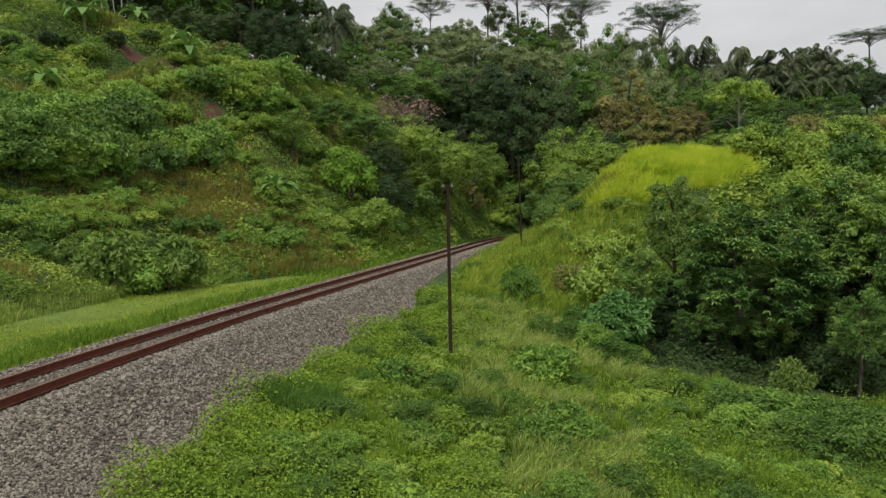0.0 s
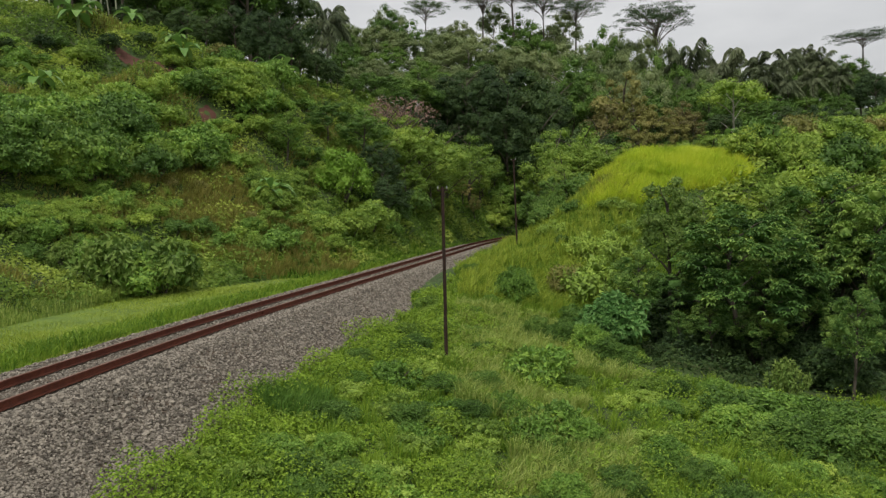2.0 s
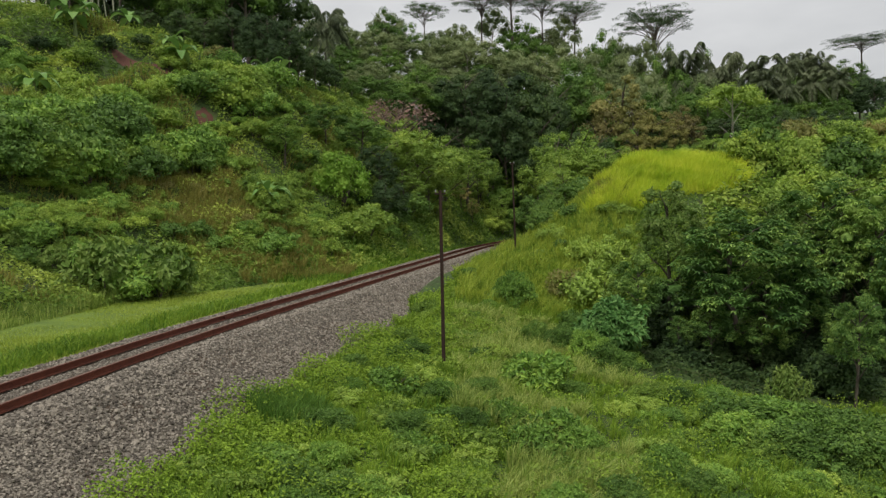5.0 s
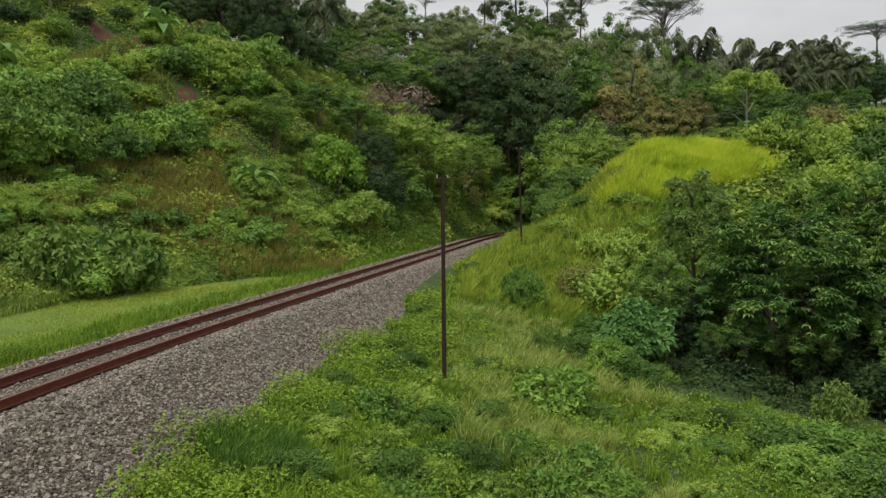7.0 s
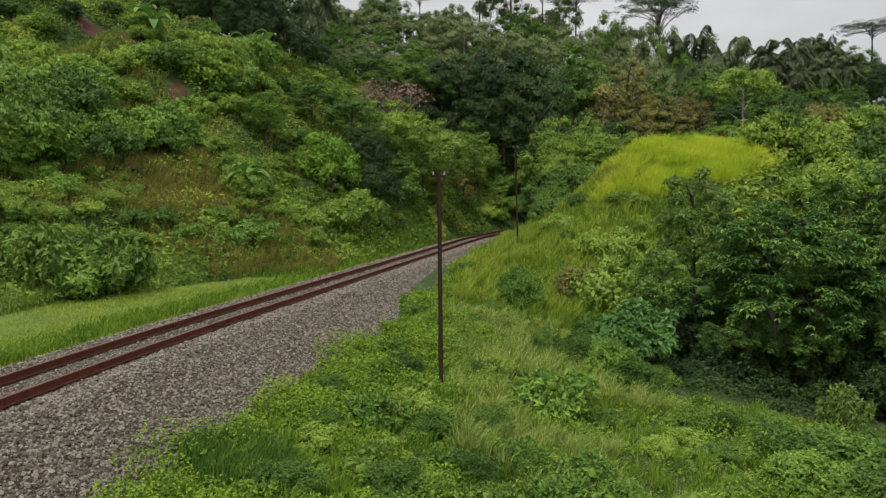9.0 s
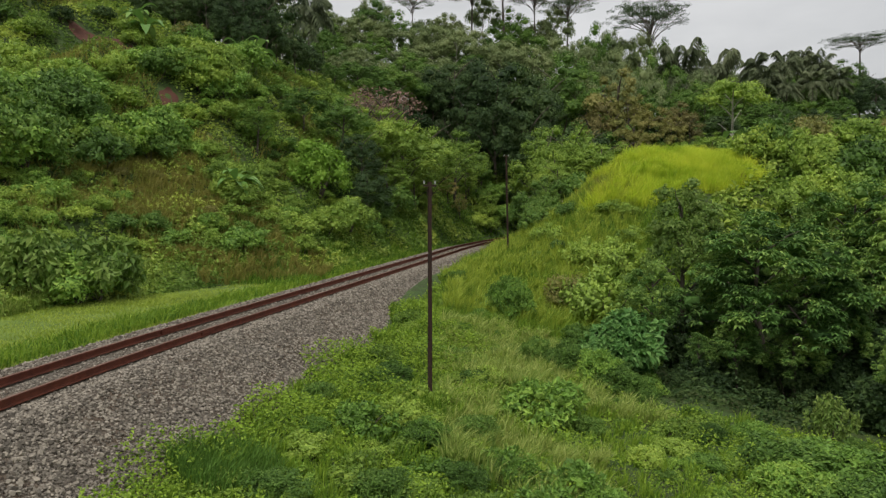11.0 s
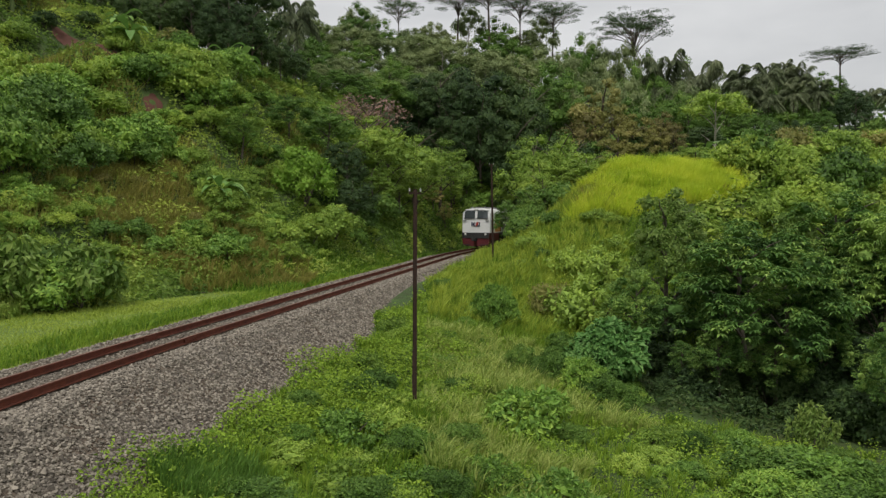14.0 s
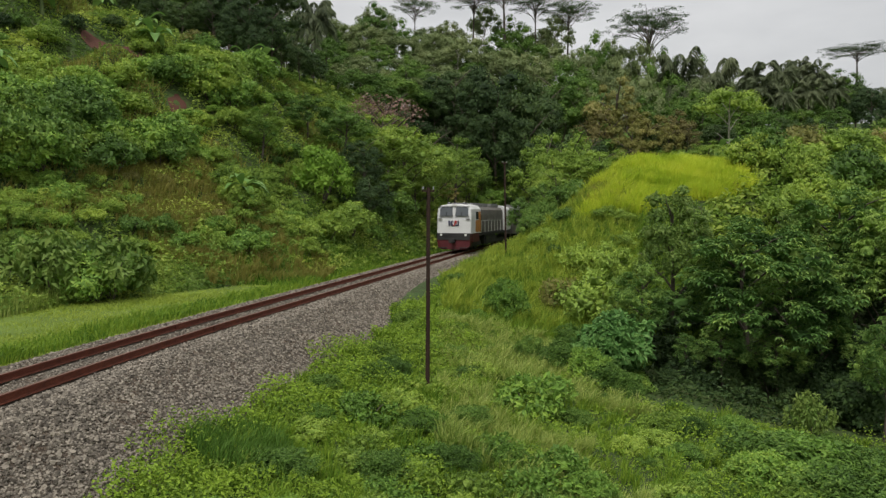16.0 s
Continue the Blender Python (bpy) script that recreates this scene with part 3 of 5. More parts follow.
def locomotive():
    """Its nose is at y = 0 and it reaches back along +y."""
    ob = tagged(new("locomotive"), "white diesel locomotive with red skirt running on the track", "locomotive")
    H = 1.37
    part("cab", hull([arch(0.06, H - 0.06, 1.45, 2.9, 3.62, 0.16), arch(0.14, H, 1.42, 2.9, 3.68, 0.16), arch(3.3, H, 1.42, 2.9, 3.70, 0.0)]), WHITE, ob, "white painted driver's cab")
    part("hood", hull([arch(3.3, 1.16, 1.42, 2.95, 3.55), arch(12.6, 1.16, 1.42, 2.95, 3.55)]), SILVER, ob, "dusty grey engine hood")
    part("rear_cab", hull([arch(12.6, H, 1.42, 2.9, 3.7), arch(15.2, H, 1.42, 2.9, 3.68)]), WHITE, ob, "white rear cab")
    boxed("frame", (-1.36, 1.36, 0.3, 15.0, 1.18, 1.415), BLACK, ob, "black underframe")
    part("skirt", hull([[(-1.36, 0.02, 1.43), (1.36, 0.02, 1.43), (1.28, 0.0, 0.45), (0.95, -0.05, 0.2), (-0.95, -0.05, 0.2), (-1.28, 0.0, 0.45)], [(-1.36, 0.5, 1.43), (1.36, 0.5, 1.43), (1.28, 0.5, 0.45), (0.95, 0.5, 0.2), (-0.95, 0.5, 0.2), (-1.28, 0.5, 0.45)]]), RED, ob, "dark red front skirt and snowplough shape")
    boxed("side_skirt", (1.30, 1.37, 0.5, 2.7, 0.75, 1.42), RED, ob)
    boxed("side_skirt", (-1.37, -1.30, 0.5, 2.7, 0.75, 1.42), RED, ob)
    boxed("buffer_beam", (-1.34, 1.34, -0.06, 0.02, 1.2, 1.45), BLACK, ob)
    cp = boxed("coupler", (-0.16, 0.16, -0.5, 0.0, 0.68, 0.98), BLACK, ob, bevel=0.04)
    boxed("knuckle", (-0.24, 0.1, -0.62, -0.5, 0.7, 0.96), BLACK, cp, bevel=0.04)
    for s in (-1, 1):
        w = part("windscreen", hull([[(s * 0.12, 0.085 - 0.02, 2.78), (s * 1.14, 0.115 - 0.02, 2.78), (s * 1.12, 0.2 - 0.0, 3.36), (s * 0.95, 0.215, 3.45), (s * 0.14, 0.195, 3.45)], [(s * 0.12, 0.3, 2.78), (s * 1.14, 0.3, 2.78), (s * 1.12, 0.36, 3.36), (s * 0.95, 0.38, 3.45), (s * 0.14, 0.38, 3.45)]]), GLASS, ob, "dark windscreen pane")
        boxed("wiper", (s * 0.6 - 0.012, s * 0.6 + 0.012, 0.04, 0.07, 2.72, 3.1), BLACK, w, bevel=0.0)
        bm = bmesh.new()
        bmesh.ops.create_cone(bm, cap_ends=True, segments=14, radius1=0.1, radius2=0.1, depth=0.1, matrix=Matrix.Translation((s * 0.98, -0.03, 1.32)) @ Matrix.Rotation(math.pi / 2, 4, "X"))
        part("headlight", bm, LAMP, ob, "round clear headlight")
        boxed("number_plate", (s * 1.1 - 0.17, s * 1.1 + 0.17, 0.02, 0.1, 2.5, 2.58), GREY_ROOF, ob)
        boxed("side_window", (s * 1.372 - 0.02, s * 1.372 + 0.02, 1.6, 2.4, 2.5, 3.1), GLASS, ob)
        boxed("cab_door", (s * 1.372 - 0.02, s * 1.372 + 0.02, 2.5, 3.1, 1.5, 3.1), ORANGE, ob, "orange cab door")
        boxed("side_stripe", (s * 1.372 - 0.012, s * 1.372 + 0.012, 1.5, 2.45, 1.5, 2.45), ORANGE, ob, "orange painted panel")
        boxed("handrail", (s * 1.3 - 0.02, s * 1.3 + 0.02, 2.7, 12.5, 2.35, 2.39), LAMP, ob, bevel=0)
        boxed("air_tank", (s * 1.0 - 0.25, s * 1.0 + 0.25, 5.4, 9.4, 0.4, 1.15), BLACK, ob, bevel=0.1)
        bm = bmesh.new()
        bmesh.ops.create_cone(bm, cap_ends=True, segments=10, radius1=0.09, radius2=0.05, depth=0.35, matrix=Matrix.Translation((s * 0.62, 0.75, 3.76)) @ Matrix.Rotation(math.pi / 2, 4, "X"))
        part("horn", bm, GREY_ROOF, ob)
    boxed("front_band", (-1.3, 1.3, -0.045, 0.03, 0.92, 1.2), BLACK, ob, "black band over the red skirt")
    for x0, x1 in ((-1.2, -0.5), (0.5, 1.2)):
        boxed("step", (x0, x1, -0.16, 0.0, 0.3, 0.36), BLACK, ob)
    for s in (-1, 1):
        for z in (3.46, 2.74):
            boxed("window_frame", (s * 0.63 - 0.56, s * 0.63 + 0.56, 0.045 + 0.16 * (z - 2.6), 0.09 + 0.16 * (z - 2.6), z, z + 0.045), BLACK, ob, "black rubber window seal", bevel=0.0)
        boxed("cab_stripe", (s * 1.372 - 0.014, s * 1.372 + 0.014, 3.1, 3.3, 1.45, 2.9), RED, ob, "dark red stripe")
        for y0 in np.arange(3.8, 12.2, 1.2):
            boxed("hood_door", (s * 1.165 - 0.02, s * 1.165 + 0.02, y0, y0 + 1.05, 1.6, 2.75), SILVER, ob)
            boxed("rail_post", (s * 1.3 - 0.018, s * 1.3 + 0.018, y0 - 0.06, y0 - 0.024, 1.42, 2.35), LAMP, ob, bevel=0)
    # the maker's mark on the nose, as plain shapes
    def slanted(a, b, c, d, mat):
        quad = ((a[0], a[1]), (b[0], b[1]), (c[0], c[1]), (d[0], d[1]))
        part("nose_mark", hull([[(x, 0.03, z) for x, z in quad], [(x, 0.08, z) for x, z in quad]]), mat, ob, "plain coloured mark")
    slanted((-0.42, 2.02), (-0.32, 2.02), (-0.32, 2.42), (-0.42, 2.42), NAVY)
    slanted((-0.32, 2.20), (-0.20, 2.20), (-0.04, 2.42), (-0.17, 2.42), NAVY)
    slanted((-0.17, 2.02), (-0.02, 2.02), (-0.18, 2.24), (-0.30, 2.24), NAVY)
    slanted((-0.02, 2.02), (0.08, 2.02), (0.18, 2.42), (0.08, 2.42), MARK_RED)
    slanted((0.13, 2.16), (0.22, 2.16), (0.26, 2.40), (0.18, 2.40), MARK_RED)
    slanted((0.14, 2.02), (0.40, 2.02), (0.40, 2.11), (0.14, 2.11), NAVY)
    slanted((0.31, 2.11), (0.40, 2.11), (0.40, 2.42), (0.31, 2.42), NAVY)
    boxed("roof_headlight", (-0.22, 0.22, 0.18, 0.4, 3.5, 3.66), LAMP, ob)
    for y0, y1, x in ((3.2, 5.6, 0.8), (6.2, 8.4, 0.7), (9.0, 12.0, 0.85), (1.2, 2.2, 0.6)):
        boxed("roof_fan", (-x, x, y0, y1, 3.5, 3.8), GREY_ROOF, ob, bevel=0.05)
    bogie(ob, 3.1); bogie(ob, 12.1)
    return ob


def carriage():
    ob = tagged(new("railway_carriage"), "dusty silver-grey passenger carriage behind the locomotive", "carriage", "carriages of the train")
    part("body", hull([arch(0.0, 1.44, 0.95, 2.9, 3.55), arch(20.0, 1.44, 0.95, 2.9, 3.55)]), SILVER, ob)
    part("roof", hull([[(x * 1.003, y, z + 0.012) for x, y, z in arch(yy, 1.44, 2.93, 3.0, 3.57)] for yy in (0.02, 19.98)]), GREY_ROOF, ob, "grey carriage roof")
    for k in range(9):
        for s in (-1, 1):
            boxed("window", (s * 1.445 - 0.02, s * 1.445 + 0.02, 2.0 + k * 1.85, 3.3 + k * 1.85, 1.95, 2.75), GLASS, ob, bevel=0.01)
    boxed("roof_unit", (-0.7, 0.7, 3.0, 5.6, 3.5, 3.82), GREY_ROOF, ob, bevel=0.05)
    boxed("roof_unit", (-0.7, 0.7, 14.0, 16.6, 3.5, 3.82), GREY_ROOF, ob, bevel=0.05)
    boxed("gangway", (-0.6, 0.6, -0.35, 0.0, 1.0, 3.1), BLACK, ob)
    bogie(ob, 3.0); bogie(ob, 17.0)
    return ob


loco = locomotive()
wagon = carriage()
wagons = [wagon] + [copy_thing(wagon, Matrix.Identity(4)) for _ in range(2)]

# ---- plants ----
def placed(makers, kind, m):
    """The first of a kind is moved into place, the others are copies of it."""
    if kind not in makers:
        raise KeyError(kind)
    ob, used = makers[kind]
    if not used:
        ob.matrix_basis = m
        makers[kind][1] = True
        return ob
    return copy_thing(ob, m @ Matrix.Diagonal((*(1 / k for k in ob.scale), 1)))


PLANTS = {}


def plant(kind, x, y, scale=1.0, turn=0.0, sink=0.1, tall=1.0, z=None):
    zz = float(ground_z(x, y)) - sink if z is None else z
    return placed(PLANTS, kind, pose(x, y, zz, 0, 0, turn) @ Matrix.Diagonal((scale, scale, scale * tall, 1)))


def make_bush(kind, seed, mat, label, blobs=16, per=150, length=0.13, rx=1.0, rz=0.75, droop=0.25, stems=4, name="bush", simple=True):
    g = np.random.default_rng(seed)
    ob = tagged(new(name), label, name.replace("_", " "), "plants on the slopes")
    part_mesh("foliage", mesh_from("bush_foliage", *crown_arrays(g, rx, rx, rz, rz * 0.75, blobs, per, length, droop, simple=simple), mat), ob)
    st = []
    for i in range(stems):
        a = g.uniform(0, 6.28)
        q = np.linspace(0, 1, 4)[:, None]
        st.append(tube_arrays(np.array([[math.cos(a), math.sin(a), 0]]) * q * 0.5 * rx + [[0, 0, 1]] * q * rz * 1.1, 0.03 * (1 - 0.7 * q[:, 0]), 5))
    part_mesh("stem", mesh_from("bush_stems", *join_arrays(st), BARK), ob)
    PLANTS[kind] = [ob, False]


def make_tree(kind, seed, mat, label, bark=BARK, height=9.0, spread=3.2, crown=3.6, blobs=36, per=130, length=0.25, first=0.35, droop=0.35, shell=0.85, limbs=9, r=0.16, flat=1.0, name="tree", whorls=0):
    g = np.random.default_rng(seed)
    ob = tagged(new(name), label, "tree", "trees of the wood")
    part_mesh("trunk", mesh_from("trunk", *branch_arrays(g, height * 0.86, r, limbs, spread * 0.8, first), bark, True), ob)
    if whorls:
        leaves = rosette_arrays(g, spread, spread, crown, height - crown * 0.95, blobs, whorls, length)
    else:
        leaves = crown_arrays(g, spread, spread, crown, height - crown * 0.95, blobs, per, length, droop, shell, flat, True)
    part_mesh("crown", mesh_from("crown", *leaves, mat), ob)
    PLANTS[kind] = [ob, False]


def make_albizia(kind, seed):
    g = np.random.default_rng(seed)
    ob = tagged(new("umbrella_tree"), "tall umbrella tree with thin grey limbs and flat crown", "tree", "umbrella trees on the ridge")
    H = 28.0
    wood = [tube_arrays([(0, 0, 0), (0.25, 0, H * 0.35), (0.1, 0.1, H * 0.6), (0, 0, H - 6.0)], [0.34, 0.26, 0.19, 0.11])]
    pads = []
    for i in range(30):
        a = i * 2.4 + g.uniform(-0.4, 0.4)
        R = 0.6 + 6.2 * math.sqrt((i + 0.5) / 30)
        top = H - 0.055 * R * R + g.uniform(-0.8, 0.2)
        q = np.linspace(0, 1, 6)[:, None]
        z0 = H - g.uniform(3.8, 7.2)
        pts = np.concatenate([q ** 1.2 * R * math.cos(a), q ** 1.2 * R * math.sin(a), z0 + (top - z0) * q ** 0.75], 1)
        wood.append(tube_arrays(pts, 0.065 * (1 - 0.6 * q[:, 0]), 5))
        for k in range(5):
            w = g.uniform(0.6, 1.0) if k else 1.0
            c = np.array([np.interp(w, q[:, 0], pts[:, e]) for e in range(3)]) + g.normal(size=3) * [0.8, 0.8, 0.05]
            n = 130
            rr = np.sqrt(g.random(n)) * g.uniform(0.6, 1.25)
            aa = g.uniform(0, 6.28, n)
            p = c + np.stack([rr * np.cos(aa), rr * np.sin(aa), g.normal(size=n) * 0.06 - rr * 0.14], 1)
            d = np.stack([np.cos(aa), np.sin(aa), g.normal(size=n) * 0.2 - 0.15], 1) + g.normal(size=(n, 3)) * 0.4
            L = g.uniform(0.12, 0.22, n)
            pads.append(leaf_arrays(p, d, np.array([[0, 0, 1.0]]) + g.normal(size=(n, 3)) * 0.3, L, L * 0.5, simple=True))
    part_mesh("trunk", mesh_from("albizia_trunk", *join_arrays(wood), BARK, True), ob)
    part_mesh("crown", mesh_from("albizia_crown", *join_arrays(pads), LEAF_DEEP), ob)
    PLANTS[kind] = [ob, False]


def make_palm(kind, seed, height=11.0):
    g = np.random.default_rng(seed)
    ob = tagged(new("palm_tree"), "coconut palm with drooping grey-green fronds", "palm", "palms on the ridge")
    q = np.linspace(0, 1, 8)[:, None]
    part_mesh("trunk", mesh_from("palm_trunk", *tube_arrays(np.concatenate([q ** 2 * 0.6, q * 0.1, q * height], 1), 0.17 - 0.06 * q[:, 0]), BARK, True), ob)
    out = []
    for i in range(24):
        a, up = i * 2.4, g.uniform(-0.3, 1.7)
        Lf = g.uniform(2.6, 3.6)
        q = np.linspace(0.08, 1, 13)
        fwd = np.array([math.cos(a), math.sin(a), 0])
        rib = fwd * (q * Lf * (0.95 - 0.25 * max(up, 0)))[:, None] + np.array([0, 0, 1.0]) * (up * q * Lf * 0.75 - q ** 2.2 * Lf * 0.62)[:, None] + [0.6, 0.1, height]
        out.append(tube_arrays(rib, np.linspace(0.04, 0.01, 13), 4))
        side = np.array([-math.sin(a), math.cos(a), 0])
        for s in (-1, 1):
            n = 13
            d = side * s + fwd * 0.55 + np.array([0, 0, -0.55])
            L = 0.85 * np.sin(np.linspace(0.35, 2.9, n)) + 0.15
            for sh in (0.0, 0.5):
                r2 = rib + np.gradient(rib, axis=0) * sh
                out.append(leaf_arrays(r2, np.repeat(d[None], n, 0) + g.normal(size=(n, 3)) * 0.12, np.repeat(np.array([[0, 0, 1.0]]), n, 0), L, np.full(n, 0.15)))
    part_mesh("fronds", mesh_from("palm_fronds", *join_arrays(out), LEAF_PALM), ob)
    PLANTS[kind] = [ob, False]


def make_banana(kind, seed, leaves=9, size=1.0):
    g = np.random.default_rng(seed)
    ob = tagged(new("banana_plant"), "banana plant with broad arching green leaves", "banana plant", "banana plants on the hill")
    part_mesh("stem", mesh_from("banana_stem", *tube_arrays([(0, 0, 0), (0.03, 0, 0.8), (0, 0, 1.5)], [0.13, 0.1, 0.06]), STEM_GREEN, True), ob)
    for i in range(leaves):
        a, up = i * 2.4 + g.uniform(-0.3, 0.3), g.uniform(0.5, 1.5)
        L = g.uniform(1.5, 2.2) * size
        q = np.linspace(0, 1, 9)
        fwd, side = np.array([math.cos(a), math.sin(a), 0]), np.array([-math.sin(a), math.cos(a), 0])
        rib = fwd * (q * L * 0.7)[:, None] + np.array([0, 0, 1.0]) * (up * q * L * 0.75 - q ** 2.4 * L * 0.75)[:, None] + [0, 0, 1.3]
        w = 0.28 * size * np.sin(np.clip(q * 1.15 - 0.12, 0.02, 1) * math.pi) ** 0.7 + 0.015
        v = np.stack([rib - side * w[:, None] + [0, 0, 0.0], rib - [0, 0, 0.07], rib + side * w[:, None]], 1).reshape(-1, 3)
        k = (np.arange(8)[:, None] * 3 + np.arange(2)[None]).ravel()
        part_mesh("leaf", mesh_from("banana_leaf", v, np.stack([k, k + 1, k + 4, k + 3], 1), LEAF_BANANA, True), ob)
    PLANTS[kind] = [ob, False]


make_bush("bush_a", 11, LEAF_BUSH, "leafy green bush on the hillside", blobs=17, per=120, length=0.105)
make_bush("bush_b", 12, LEAF_DARK, "dark green dense bush on the hillside", blobs=18, per=115, length=0.105)
make_bush("bush_c", 13, LEAF_YELLOW, "yellow-green low bush on the slope", rz=0.55, blobs=18, per=120, length=0.085, name="weed_clump")
make_bush("bush_d", 14, LEAF_BUSH, "low spreading green bush in the grass", rz=0.5, blobs=20, per=110, length=0.10)
make_bush("bush_e", 15, LEAF_OLIVE, "olive-brown half-dry bush on the hillside", blobs=17, length=0.09, per=110, name="dry_bush")
make_bush("bush_f", 16, LEAF_SHRUB, "broad-leaved shrub with drooping leaves", blobs=18, per=42, length=0.22, rz=0.95, droop=0.6, simple=False, name="shrub")
make_bush("bush_g", 17, LEAF_LIGHT, "mid-green rounded leafy bush on the hillside", blobs=20, per=115, length=0.09, rz=0.8, name="leafy_bush")
make_bush("bush_r", 45, LEAF_ROUND, "bright green rounded dense bush on the hillside", blobs=46, per=95, length=0.075, rz=0.85, name="round_bush")
make_bush("herb_a", 18, LEAF_LIGHT, "clump of broad-leaved green weeds in the grass", blobs=13, per=70, length=0.14, rz=0.6, stems=2, name="herb_clump", simple=False)
make_bush("herb_b", 19, LEAF_BUSH, "low clump of dark creeper on the slope", blobs=14, per=70, length=0.13, rz=0.45, stems=2, name="creeper_clump", simple=False)
make_bush("near_a", 41, LEAF_BUSH, "green fine-leaved shrub at the edge of the hollow", blobs=34, per=120, length=0.10, name="low_shrub", simple=False)
make_bush("near_b", 42, LEAF_DARK, "mid-green feathery shrub on the slope", blobs=36, per=120, length=0.085, rz=0.8, name="low_shrub", simple=False)
make_bush("near_d", 46, LEAF_FRESH, "light blue-green shrub with layered feathery leaves", blobs=26, per=90, length=0.17, rz=0.9, droop=0.5, name="feathery_shrub", simple=False)
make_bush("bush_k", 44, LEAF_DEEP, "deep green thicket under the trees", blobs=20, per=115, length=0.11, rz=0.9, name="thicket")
make_tree("tree_b", 22, LEAF_DARK, "dark dense broad-leaved tree", crown=4.4, spread=3.6, blobs=42, per=150, length=0.18)
make_tree("tree_t", 48, LEAF_FAR, "tall green broad-leaved tree of the wood", height=15, spread=4.2, crown=5.6, blobs=60, per=140, length=0.2, first=0.4)
make_tree("tree_u", 49, LEAF_DARK, "tall dark broad-leaved tree of the wood", height=15, spread=4.4, crown=6.0, blobs=64, per=140, length=0.19, first=0.4)
make_tree("tree_k", 30, LEAF_DEEP, "large dark drooping bamboo-like thicket tree", height=9, crown=4.4, spread=3.8, blobs=64, per=170, length=0.15, droop=1.0)
make_tree("tree_m", 20, LEAF_LIGHT, "light green leafy tree on the cutting slope", height=7, spread=2.8, crown=3.4, blobs=40, per=140, length=0.14, first=0.2)
make_tree("tree_c", 23, LEAF_FAR, "slender tree with pale trunk", bark=BARK_PALE, height=12, spread=2.6, crown=2.4, first=0.55, blobs=20, per=120, length=0.2)
make_tree("tree_d", 24, LEAF_OLIVE, "olive-yellow bamboo-like feathery tree", height=8, spread=2.3, crown=3.9, blobs=44, per=130, length=0.14, droop=0.8)
make_tree("tree_n", 47, LEAF_RUST, "brownish feathery tree turning rust-red", height=7, spread=2.3, crown=3.3, blobs=36, per=120, length=0.14, droop=0.7)
make_tree("tree_e", 25, LEAF_YELLOW, "young yellow-green tree with pale forked trunk", bark=BARK_PALE, height=7, spread=3.0, crown=1.6, first=0.3, blobs=24, per=100, length=0.17, limbs=7, r=0.13)
make_tree("tree_f", 26, LEAF_TREE, "large broad-leaved tree with drooping light green leaves", height=8.5, spread=3.7, crown=4.05, blobs=64, whorls=30, length=0.32, first=0.2, name="broadleaf_tree")
make_tree("tree_g", 27, LEAF_TREE, "rounded broad-leaved tree at the edge of the hollow", height=7.5, spread=2.6, crown=3.4, blobs=50, whorls=30, length=0.22, first=0.25, name="broadleaf_tree")
make_tree("tree_r", 50, LEAF_SHRUB, "dense rounded dark green tree with small leaves", height=7.5, spread=2.5, crown=3.5, blobs=56, per=150, length=0.15, first=0.2, name="broadleaf_tree")
make_tree("tree_h", 28, LEAF_DEEP, "tall dark forest tree with bare trunk", height=15, spread=3.4, crown=4.5, blobs=36, per=150, length=0.24, first=0.6, r=0.2)
make_tree("pale_tree", 29, LEAF_DRY, "half-bare tree with pinkish dry leaves", height=5, spread=2.2, crown=1.5, blobs=20, per=34, length=0.14, limbs=14, first=0.25)
make_albizia("albizia", 31)
make_palm("palm", 33, 6.5)
make_banana("banana", 35)


def at(px, d):
    """Sideways place of a sight line at depth d."""
    return (px - 784) / 1300 * d


def top_z(py, d):
    return 3.1 + (375 - py) / 1300 * d


NATURAL = {"tree_r": 7.5, "tree_t": 15.0, "tree_u": 15.0, "tree_b": 9.0, "tree_k": 9.0, "tree_m": 7.0, "tree_c": 12.0, "tree_d": 8.0, "tree_n": 7.0, "bush_r": 1.6, "near_d": 1.7, "tree_e": 7.0, "tree_f": 8.5, "tree_g": 7.5, "tree_h": 15.0, "pale_tree": 5.0, "albizia": 28.0, "palm": 8.2, "banana": 2.6,
           "bush_a": 1.4, "bush_b": 1.4, "bush_c": 1.0, "bush_d": 0.9, "bush_g": 1.45, "herb_a": 1.0, "bush_k": 1.6, "herb_b": 0.8, "near_a": 1.4, "near_b": 1.45, "bush_e": 1.4, "bush_f": 1.75}


# what grows where a bush would stand too high for its kind
TALLER = {"bush_a": "tree_m", "bush_c": "tree_m", "bush_d": "tree_m", "bush_g": "tree_m", "bush_b": "tree_b", "bush_k": "tree_k", "bush_e": "tree_d"}


def stand(kind, px, py, d, width=1.0, base=None):
    """A plant whose top is seen on the sight line (px, py) at depth d; it stands on the ground there."""
    x, y = at(px, d), d
    z0 = float(ground_z(x, y)) - 0.15 if base is None else base
    h = max(top_z(py, d) - z0, 0.8)
    if kind in TALLER and h > 2.9:
        kind = TALLER[kind]
    s = h / NATURAL[kind]
    w = s * width
    return placed(PLANTS, kind, pose(x, y, z0, 0, 0, rng.uniform(0, 360)) @ Matrix.Diagonal((w, w, s, 1)))


def sight(px, py):
    """Where a sight line meets the land."""
    d = np.arange(20, 90, 0.25)
    over = np.nonzero(ground_z(at(px, d), d) >= top_z(py, d))[0]
    return None if not len(over) else float(d[over[0]])


